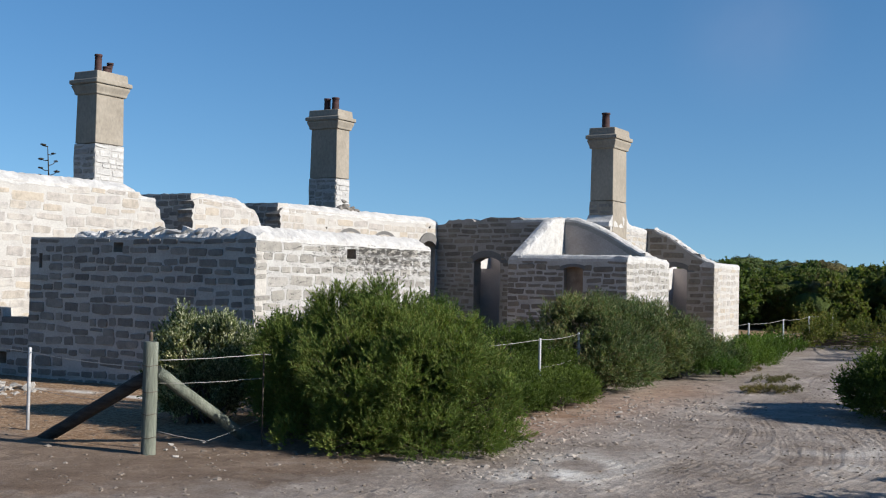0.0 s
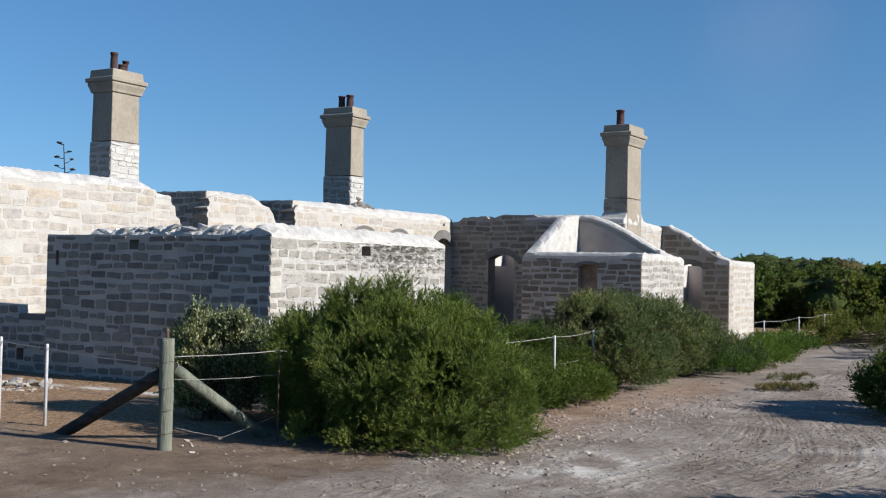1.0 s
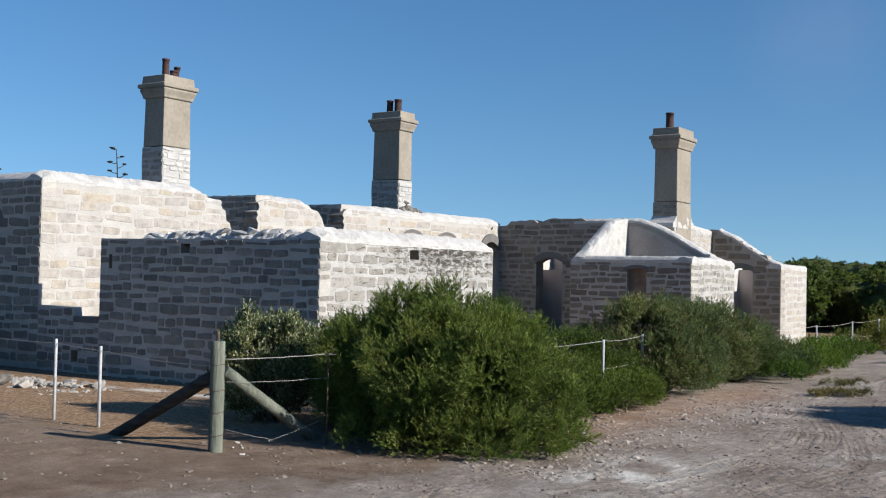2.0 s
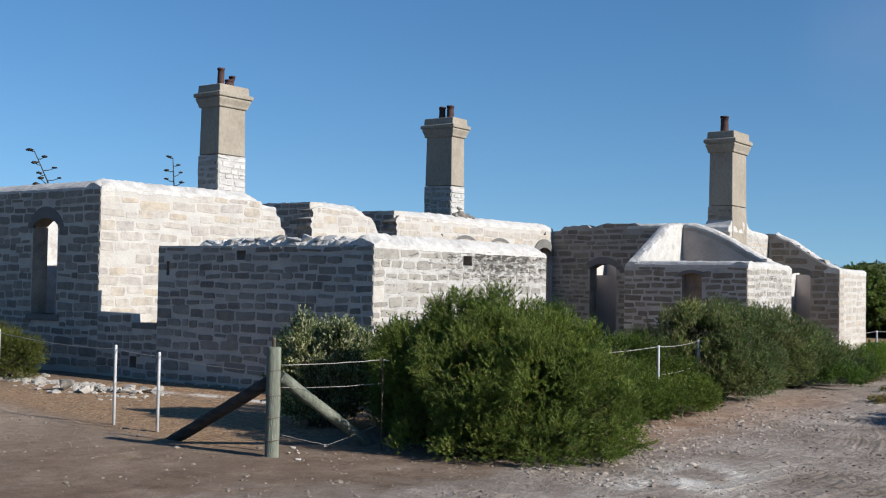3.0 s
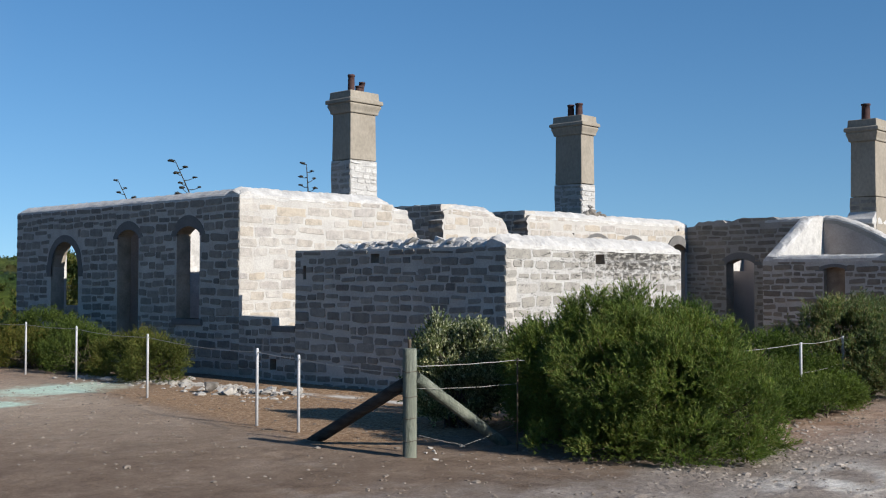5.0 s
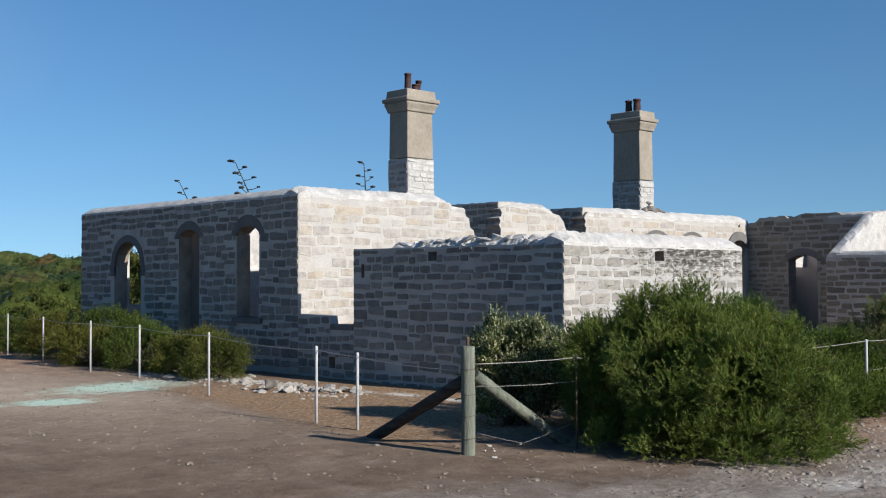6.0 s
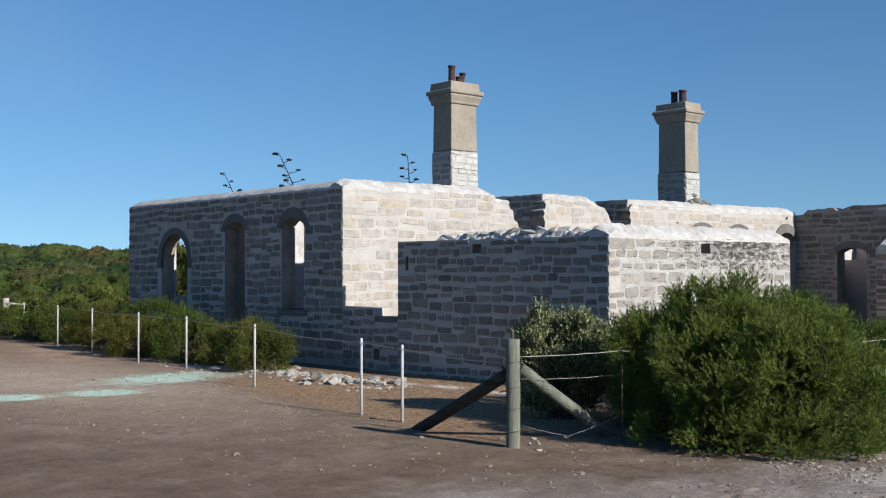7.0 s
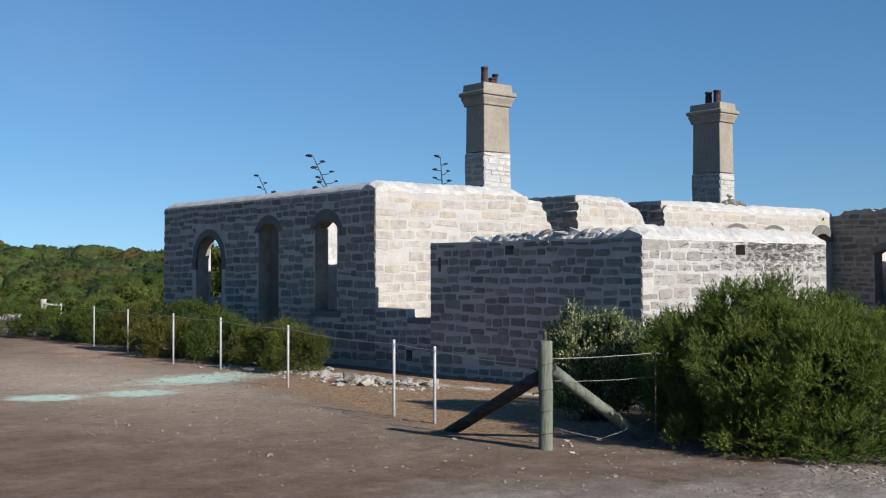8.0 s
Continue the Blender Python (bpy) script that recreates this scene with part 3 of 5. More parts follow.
    rust = 0.75 * np.exp(-(((gy - 6.1) / 0.7) ** 2)) * ease(gx, 10.5, 12.5) * (1 - ease(gx, 18, 22)) + np.exp(-(((gx - 9.9 - (gy - 22.0) * 0.16) / 1.1) ** 2) - ((gy - 25.0) / 4.5) ** 2)
    o, _ = line_distance([(11.95, 11.2), (11.97, 13.0), (11.75, 14.3), (11.5, 15.8), (11.2, 17.5), (10.7, 19.5)], gx, gy)
    lime = np.exp(-((o / (0.16 + 0.05 * waves(gx, gy, 81, 0.6))) ** 2)) * ease(waves(gx, gy, 82, 0.8), -0.9, 0.1)
    lime += (np.exp(-(((gx - 9.9) / 1.4) ** 2) - ((gy - 4.25) / 0.5) ** 2) + 0.45 * np.exp(-(((gx - 12.5) / 1.8) ** 2) - ((gy - 2.3) / 0.7) ** 2)) * ease(waves(gx, gy, 83, 0.7), -0.5, 0.6)
    clear = 1 - ease(np.hypot((gx - 16.5) / 1.6, (gy - 49.0)) , 1.2, 3.2)
    for name, v in (("sand", sand), ("scrub", scrub), ("yard", yard), ("pale", pale), ("clear", clear), ("dust", dust), ("lime", lime), ("rust", rust), ("tread", tread * near)):
        at = me.attributes.new(name, "FLOAT", "POINT")
        at.data.foreach_set("value", v.ravel().astype(np.float32))
    m_, nt, b = material("sandy ground", 0.95, 0.1)

    def field(name):
        a = nt.nodes.new("ShaderNodeAttribute")
        a.attribute_name = name
        return a.outputs["Fac"]

    soil = ramp(nt, noise_of(nt, 1.1, 6, 0.65), (0.3, (0.129, 0.091, 0.065)), (0.52, (0.194, 0.142, 0.105)), (0.72, (0.272, 0.210, 0.162)))
    white = ramp(nt, noise_of(nt, 0.9, 6, 0.7), (0.32, (0.196, 0.160, 0.132)), (0.50, (0.275, 0.237, 0.206)), (0.66, (0.374, 0.333, 0.294)))
    litter = ramp(nt, noise_of(nt, 16.0, 5, 0.75), (0.35, (0.166, 0.096, 0.057)), (0.5, (0.305, 0.199, 0.120)), (0.68, (0.463, 0.366, 0.263)))
    green = ramp(nt, noise_of(nt, 0.5, 5), (0.3, (0.05, 0.06, 0.02)), (0.7, (0.11, 0.10, 0.05)))
    broken = nt.nodes.new("ShaderNodeMath")
    broken.operation = "MULTIPLY_ADD"
    nt.links.new(noise_of(nt, 1.6, 6, 0.7), broken.inputs[0])
    broken.inputs[1].default_value = 1.1
    nt.links.new(field("sand"), broken.inputs[2])
    edge = ramp(nt, broken.outputs[0], (0.62, (0, 0, 0)), (1.15, (1, 1, 1)))
    col = mix(nt, edge, soil, white)
    fines = ramp(nt, noise_of(nt, 0.8, 5, 0.6), (0.3, (0.407, 0.325, 0.248)), (0.7, (0.525, 0.432, 0.337)))
    col = mix(nt, field("dust"), col, fines)
    col = mix(nt, field("rust"), col, ramp(nt, noise_of(nt, 1.3, 5, 0.7), (0.35, (0.288, 0.176, 0.117)), (0.65, (0.440, 0.328, 0.250))))
    patch = nt.nodes.new("ShaderNodeMath")
    patch.operation = "MULTIPLY_ADD"
    nt.links.new(noise_of(nt, 2.4, 5, 0.7), patch.inputs[0])
    patch.inputs[1].default_value = 0.9
    nt.links.new(field("pale"), patch.inputs[2])
    col = mix(nt, ramp(nt, patch.outputs[0], (0.68, (0, 0, 0)), (1.35, (0.95, 0.95, 0.95))), col, (0.53, 0.68, 0.57))
    col = mix(nt, field("yard"), col, litter)
    col = mix(nt, field("lime"), col, (0.62, 0.60, 0.56))
    col = mix(nt, field("scrub"), col, green)
    col = mix(nt, field("clear"), col, (0.66, 0.63, 0.58))
    # Grooves are also darkened in colour, backing up the shade in them.
    col = mix(nt, field("tread"), col, mix(nt, 1.0, col, (0.82, 0.80, 0.78), "MULTIPLY"))
    grit = ramp(nt, noise_of(nt, 38.0, 5, 0.85), (0.28, (0.5, 0.49, 0.48)), (0.5, (0.95, 0.95, 0.95)), (0.72, (1.35, 1.33, 1.3)))
    scuff = ramp(nt, noise_of(nt, 6.0, 6, 0.75), (0.3, (0.72, 0.7, 0.68)), (0.7, (1.15, 1.15, 1.15)))
    paint(nt, b, mix(nt, 1.0, mix(nt, 1.0, col, grit, "MULTIPLY"), scuff, "MULTIPLY"))
    bump(nt, b, noise_of(nt, 24.0, 8, 0.82), 0.9, 0.02)
    ob = new("ground", me)
    me.materials.append(m_)
    return tagged(ob, "pale sandy ground with brown soil and wheel ruts", "ground", kind="structure")


ground()

# ---- the house ----
FRONT, CORNER, NORTH = 13.1, 17.62, 26.8  # front plane x, sunlit side plane y, far end y
TOP, THICK, BACK = 3.50, 0.34, 29.93
DEEP = -0.35
house = thing("ruined_house", (20, 20, 0), "roofless old limestone house with whitewashed wall tops", "house")


def wall(parent, face, outline, holes, body, stones=None, label="", reveal=None, **lay):
    ob = part("wall", slab(face, outline, holes), body, parent, label)
    if holes:
        ob.data.materials.append(reveal or REVEAL)
    if stones:
        lay_stones(ob, face, outline, holes, stones, **lay)
    return ob


# shaded front with an arched doorway, a doorway and a window
front = Face("y", FRONT, THICK)
ARCH, DOOR, WINDOW = (23.78, 25.06), (21.22, 22.08), (18.95, 19.77)
front_holes = [arch(*ARCH, 0.15, 2.05, 0.70, 14), arch(*DOOR, 0.15, 2.80, 0.15), arch(*WINDOW, 1.05, 2.80, 0.15)]
front_outline = [(CORNER, DEEP), (NORTH, DEEP), (NORTH, TOP)] + rough_line([(NORTH, TOP), (CORNER, TOP)], 0.3, 0.012)[1:]
front_wall = wall(house, front, front_outline, front_holes, SHADE_MORTAR)
capping("capping", front_wall, front, [(NORTH, TOP), (23.0, TOP - 0.005), (20.0, TOP), (CORNER + 0.01, TOP)], 0.16, lump=0.018, seed=2, taper=0.4, sloped=True, drip=0.03)
arch_band(front_wall, front, *ARCH, 2.05, 0.70, 0.22, 0.12)
arch_band(front_wall, front, *DOOR, 2.80, 0.15, 0.17, 0.05, crown=0.19)
arch_band(front_wall, front, *WINDOW, 2.80, 0.15, 0.19, 0.05, crown=0.23)
box("sill", front_wall, (FRONT - 0.05, WINDOW[0] - 0.12, 0.92), (FRONT + 0.30, WINDOW[1] + 0.12, 1.05), HOOD, 0.015)

# long sunlit side wall with two breaches
side = Face("x", CORNER, 0.45)
side_line = [(BACK, 3.52), (26.2, 3.50), (24.0, 3.52), (22.20, 3.52), (22.10, 3.42), (22.06, 3.36), (22.12, 3.29), (22.07, 3.20), (22.14, 3.10), (22.09, 2.98), (22.12, 2.80), (21.5, 2.80), (21.30, 3.10), (21.24, 3.24), (21.08, 3.38), (20.84, 3.42), (20.70, 3.52), (19.32, 3.55), (19.10, 3.52), (18.94, 3.46), (18.99, 3.38), (18.97, 3.28), (18.91, 3.24), (18.95, 3.17), (18.89, 3.08), (18.96, 2.98), (18.93, 2.76), (18.10, 2.74), (18.04, 2.94), (17.93, 3.0), (17.90, 3.2), (17.80, 3.24), (17.74, 3.36), (17.40, 3.40), (17.28, 3.52), (17.05, 3.53), (FRONT + 0.0, TOP)]
side_outline = [(FRONT, DEEP), (BACK, DEEP)] + rough_line(side_line, 0.14, 0.018, 3)
side_body = [(max(u, FRONT + THICK), z) for u, z in side_outline]
far_arch = (28.95, 29.80)
side_holes = [arch(*far_arch, 0.2, 2.80, 0.16)] + [[(u - w, z - w), (u + w * 0.9, z - w * 0.8), (u + w, z + w), (u - w * 0.8, z + w * 0.9)] for u, z, w in ((29.44, 3.38, 0.06), (23.28, 3.06, 0.07), (24.06, 3.08, 0.045))]
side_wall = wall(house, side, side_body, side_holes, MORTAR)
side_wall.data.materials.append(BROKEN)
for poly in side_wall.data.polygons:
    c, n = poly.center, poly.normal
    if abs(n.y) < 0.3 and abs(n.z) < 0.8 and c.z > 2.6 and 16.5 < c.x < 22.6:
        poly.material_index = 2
capping("capping", side_wall, side, [(FRONT + 0.01, TOP), (FRONT + 0.24, TOP), (16.9, 3.52), (17.16, 3.51), (17.28, 3.46)], 0.19, lump=0.02, seed=4, drip=0.05, taper=0.5, sloped=True)
capping("capping", side_wall, side, [(17.30, 3.38), (17.76, 3.36)], 0.09, lump=0.02, seed=5)
capping("capping", side_wall, side, [(19.16, 3.49), (19.4, 3.53), (20.58, 3.51), (20.74, 3.46), (20.84, 3.38), (21.06, 3.34)], 0.15, lump=0.022, seed=6, drip=0.04, taper=0.5, sloped=True)
capping("capping", side_wall, side, [(22.2, 3.46), (24.0, 3.50), (26.2, 3.49), (BACK, 3.52)], 0.19, lump=0.022, seed=7, drip=0.06, taper=0.3, sloped=True)
arch_band(side_wall, side, 24.72, 25.66, 2.95, 0.10, 0.13, crown=0.10)
arch_band(side_wall, side, 26.44, 27.42, 2.95, 0.10, 0.13, crown=0.10)
arch_band(side_wall, side, *far_arch, 2.80, 0.16, 0.20, 0.08, crown=0.26, proud=0.05)

# cross walls seen through the breaches, the far end wall and rooms behind
for x, top in ((18.98, 3.64), (22.12, 3.64)):
    f = Face("y", x, 0.42)
    line = rough_line([(NORTH - 0.5, 3.2), (20.5, top - 0.05), (19.3, top), (CORNER + 0.10, top)], 0.12, 0.03, x)
    wall(house, f, [(CORNER + 0.10, DEEP), (NORTH - 0.5, DEEP)] + line, [], SHADE_MORTAR, SHADE_STONE, zone=lambda u, z: z > 2.4 and u < 19.4, seed=int(x * 10), course=(0.12, 0.17), length=(0.16, 0.34), gap=0.024)
inner = Face("x", 21.30, 0.36)
# Starts 6 cm early to stop sun slipping into the doorway.
wall(house, inner, [(FRONT + THICK - 0.06, DEEP), (18.98, DEEP), (18.98, 3.2), (FRONT + THICK - 0.06, 3.4)], [], WHITEWASH)
end = Face("x", NORTH - 0.45, 0.45)
wall(house, end, [(FRONT + THICK, DEEP), (29.5, DEEP), (29.5, 3.3), (22.0, 3.4), (15.3, 3.1), (15.2, 1.2), (14.2, 1.2), (14.2, 3.3), (FRONT + THICK, 3.4)], [], WHITEWASH)
# Hall wall, raised out of sight to keep sun off the end wall.
hall = Face("x", 22.14, 0.36)
wall(house, hall, [(FRONT + THICK, DEEP), (18.98, DEEP), (18.98, 3.9), (15.0, 3.9), (FRONT + THICK, 3.45)], [], PLASTER)

# low wall that links the house to the outbuilding
low = Face("y", FRONT, 0.40)
SHED_L, SHED_R, SHED_BACK, SHED_TOP = 15.92, 10.89, 18.25, 2.36
drain = [(16.47, 0.15), (16.66, 0.15), (16.66, 0.36), (16.47, 0.36)]
low_outline = [(SHED_L, DEEP), (CORNER, DEEP), (CORNER, 1.15), (16.62, 1.13), (16.6, 0.97), (SHED_L, 0.96)]
low_wall = wall(house, low, low_outline, [drain], SHADE_MORTAR)
box("sill", low_wall, (FRONT - 0.02, SHED_L + 0.01, 0.87), (FRONT + 0.40, 16.61, 0.975), HOOD, 0.01)

# the back wall that faces the yard, with a doorway, and its raking end
rear = Face("y", BACK, 0.45)
rear_line = [(CORNER, 3.48), (17.35, 3.50), (17.2, 3.62), (16.4, 3.66), (16.3, 3.58), (15.9, 3.68), (14.8, 3.70), (14.6, 3.60), (13.3, 3.60), (12.95, 3.56), (12.4, 3.38)] + stepped([(12.4, 3.38), (11.87, 3.10), (11.35, 2.81), (10.76, 2.48), (10.5, 2.36)])[1:] + [(10.30, 2.36)]
rear_door = (15.40, 16.30)
rear_hole = arch(*rear_door, 0.1, 2.36, 0.13)
rear_outline = [(CORNER, DEEP)] + rough_line(rear_line, 0.16, 0.05, 8) + [(10.30, DEEP)]
rear_outline = rear_outline[::-1]
rear_wall = wall(house, rear, rear_outline, [rear_hole], BROWN_SHADE_MORTAR)
part("plaster", slab(Face("y", BACK - 0.012, 0.010), [(10.72, 0.0), (13.285, 0.0)] + rough_line([(13.285, 3.46), (12.9, 3.42), (12.4, 3.22), (11.87, 2.94), (11.35, 2.64), (10.72, 2.30)], 0.1, 0.03, 5), [arch(12.76, 12.98, 2.5, 2.58, 0.03)]), PLASTER, rear_wall, "stained pinkish grey plaster with a small hole")
arch_band(rear_wall, rear, *rear_door, 2.36, 0.13, 0.25, 0.05, crown=0.20)
capping("capping", rear_wall, rear, [(15.05, 3.56), (14.6, 3.57), (13.1, 3.57), (12.9, 3.54), (12.4, 3.39), (11.87, 3.12), (11.35, 2.83), (10.76, 2.50), (10.5, 2.38), (10.3, 2.36)], 0.11, 0.008, 0.035, seed=12, step=0.08)

# lean-to in front of it
lean = Face("y", 27.1, 0.40)
LEAN_L, LEAN_R, LEAN_TOP = 13.70, 10.27, 2.36
lean_win = arch(11.49, 12.04, 0.9, 2.14, 0.05)
lean_outline = [(LEAN_R, DEEP), (LEAN_L, DEEP)] + rough_line([(LEAN_L, LEAN_TOP), (LEAN_R, LEAN_TOP)], 0.3, 0.015, 4)
lean_wall = wall(house, lean, lean_outline, [lean_win], SHADE_MORTAR)
arch_band(lean_wall, lean, 11.49, 12.04, 2.14, 0.05, 0.22, 0.05, crown=0.08)
# Plain panel added for the tan patch in the window.
box("shutter", lean_wall, (27.3, 11.47, 0.88), (27.36, 12.06, 2.26), PANEL_BROWN, 0.008, "dull brown panel that fills the lean-to window")
capping("capping", lean_wall, lean, [(LEAN_L - 0.3, LEAN_TOP), (LEAN_R - 0.02, LEAN_TOP)], 0.15, lump=0.02, seed=14)
rake = Face("x", 13.29, 0.40)
rake_wall = wall(house, rake, [(27.5, DEEP), (BACK, DEEP), (BACK, 3.56), (29.2, 3.48), (27.5, 2.56)], [], WHITEWASH)
capping("capping", rake_wall, rake, [(27.12, 2.37), (27.5, 2.57), (29.2, 3.48), (BACK + 0.1, 3.57)], 0.12, lump=0.028, seed=15, drip=0.04)
lean_side = Face("x", LEAN_R, 0.40)
lean_side_outline = [(27.5, DEEP), (30.40, DEEP), (30.40, 2.30), (29.0, 2.40), (28.4, 2.38), (27.5, LEAN_TOP)]
lean_side_wall = wall(house, lean_side, lean_side_outline, [], STAINED_MORTAR)
capping("capping", lean_side_wall, lean_side, [(27.1, LEAN_TOP), (28.4, 2.38), (29.2, 2.40), (30.40, 2.32)], 0.13, lump=0.02, seed=16, drip=0.1)

# rear wing: sunlit wall under the chimney, raking cross wall, low end wall
wing = Face("x", 12.05, 0.45)
wing_wall = wall(house, wing, [(BACK + 0.45, DEEP), (33.5, DEEP), (33.5, 3.42), (32.4, 3.46), (31.7, 3.55), (BACK + 0.45, 3.5)], [], STAINED_MORTAR)
capping("capping", wing_wall, wing, [(31.8, 3.50), (32.4, 3.44), (33.5, 3.38)], 0.13, lump=0.024, seed=18, drip=0.12)
cross = Face("y", 33.5, 0.45)
cross_win = arch(10.74, 11.58, 0.3, 2.22, 0.12)
cross_rake = stepped([(11.7, 3.36), (11.3, 3.20), (10.7, 2.78), (10.2, 2.48)], 0.34) + [(9.88, 2.36)]
cross_line = [(12.5, 3.46), (12.05, 3.52), (11.85, 3.50)] + cross_rake
cross_outline = ([(12.5, DEEP)] + rough_line(cross_line, 0.16, 0.03, 19) + [(9.88, DEEP)])[::-1]
cross_wall = wall(house, cross, cross_outline, [cross_win], BROWN_SHADE_MORTAR)
arch_band(cross_wall, cross, 10.74, 11.58, 2.22, 0.10, 0.24, 0.05, crown=0.16)
capping("capping", cross_wall, cross, [(11.8, 3.46), (11.7, 3.38), (11.3, 3.21), (10.7, 2.80), (10.2, 2.50), (9.88, 2.37)], 0.10, 0.01, 0.03, seed=20, step=0.08)
tail = Face("x", 9.88, 0.45)
tail_outline = [(33.5, DEEP), (36.3, DEEP), (36.3, 2.36), (33.5, 2.36)]
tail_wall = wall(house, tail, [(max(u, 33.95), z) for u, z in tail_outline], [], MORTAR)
capping("capping", tail_wall, tail, [(33.48, 2.36), (35.0, 2.34), (36.3, 2.34)], 0.13, lump=0.018, seed=21, drip=0.08)
# inner walls behind the doorways; the unseen one at y 14.3 is added for its shadow
for f, outline in ((Face("x", 17.5, 0.35), [(30.38, DEEP), (33.6, DEEP), (33.6, 3.4), (30.38, 3.4)]),
                   (Face("y", 33.3, 0.30), [(14.65, DEEP), (17.5, DEEP), (17.5, 3.3), (14.65, 3.3)]),
                   (Face("x", 14.3, 0.35), [(30.38, DEEP), (33.3, DEEP), (33.3, 3.5), (30.38, 3.5)]),
                   # Placed and cut low to fit the camera's view through the doorway.
                   (Face("y", 32.4, 0.25), [(14.7, DEEP), (17.5, DEEP), (17.5, 2.17), (16.6, 2.15), (14.7, 2.19)]),
                   (Face("y", 35.9, 0.35), [(10.33, DEEP), (13.0, DEEP), (13.0, 2.3), (10.33, 2.3)]),
                   (Face("x", 11.98, 0.35), [(33.95, DEEP), (36.25, DEEP), (36.25, 3.0), (33.95, 3.0)])):
    wall(house, f, outline, [], ROOM_PLASTER if f.along == "y" else WHITEWASH)

# ---- outbuilding ----
shed = thing("outbuilding", (15.5, 13.4, 0), "low roofless limestone outbuilding with a lumpy whitewashed wall top", "outbuilding")
shed_front = Face("y", FRONT, 0.26)
vent = [(13.69, 2.13), (13.91, 2.13), (13.91, 2.29), (13.69, 2.29)]
slot = [(15.62, 1.85), (15.70, 1.85), (15.70, 2.1), (15.62, 2.1)]
shed_outline = [(SHED_R, DEEP), (SHED_L, DEEP)] + rough_line([(SHED_L, SHED_TOP + 0.02), (SHED_R, SHED_TOP)], 0.3, 0.012, 5)
shed_wall = wall(shed, shed_front, shed_outline, [vent, slot], SHADE_MORTAR)
shed_side = Face("x", SHED_R, 0.42)
side_vent = [(15.48, 2.11), (15.76, 2.11), (15.74, 2.28), (15.49, 2.27)]
shed_side_outline = [(FRONT, DEEP), (SHED_BACK, DEEP), (SHED_BACK, SHED_TOP), (FRONT, SHED_TOP)]
shed_side_wall = wall(shed, shed_side, [(max(u, FRONT + 0.26), z) for u, z in shed_side_outline], [side_vent], STAINED_MORTAR)
wall(shed, Face("x", SHED_L - 0.42, 0.42), [(FRONT + 0.42, DEEP), (SHED_BACK - 0.42, DEEP), (SHED_BACK - 0.42, 0.9), (FRONT + 0.42, 0.7)], [], MORTAR)
wall(shed, Face("y", SHED_BACK - 0.42, 0.42), [(SHED_R + 0.42, DEEP), (SHED_L - 0.42, DEEP), (SHED_L - 0.42, 0.9), (SHED_R + 1.2, SHED_TOP), (SHED_R + 0.42, SHED_TOP)], [], MORTAR)
capping("capping", shed_wall, shed_front, [(14.75, SHED_TOP + 0.0), (14.5, SHED_TOP), (SHED_R, SHED_TOP)], 0.11, lump=0.06, seed=31, step=0.05, sloped=True)
capping("capping", shed_side_wall, shed_side, [(FRONT, SHED_TOP), (SHED_BACK, SHED_TOP)], 0.20, lump=0.028, seed=32, drip=0.02, taper=0.4, sloped=True)


# ---- chimneys ----
def profile(name, parent, cx, cy, levels, mat, label=""):
    """A stack of rectangular rings: (half width x, half width y, z)."""
    verts, faces = [], []
    for hx, hy, z in levels:
        verts += [(cx - hx, cy - hy, z), (cx + hx, cy - hy, z), (cx + hx, cy + hy, z), (cx - hx, cy + hy, z)]
    for i in range(len(levels) - 1):
        faces += [(i * 4 + k, i * 4 + (k + 1) % 4, i * 4 + 4 + (k + 1) % 4, i * 4 + 4 + k) for k in range(4)]
    faces += [(3, 2, 1, 0), tuple(len(levels) * 4 - 4 + k for k in range(4))]
    bm = bmesh.new()
    bm.from_mesh(mesh_of(name, verts, faces))
    bmesh.ops.bevel(bm, geom=[e for e in bm.edges], offset=0.012, segments=1, affect="EDGES")
    return part(name, bm, mat, parent, label)


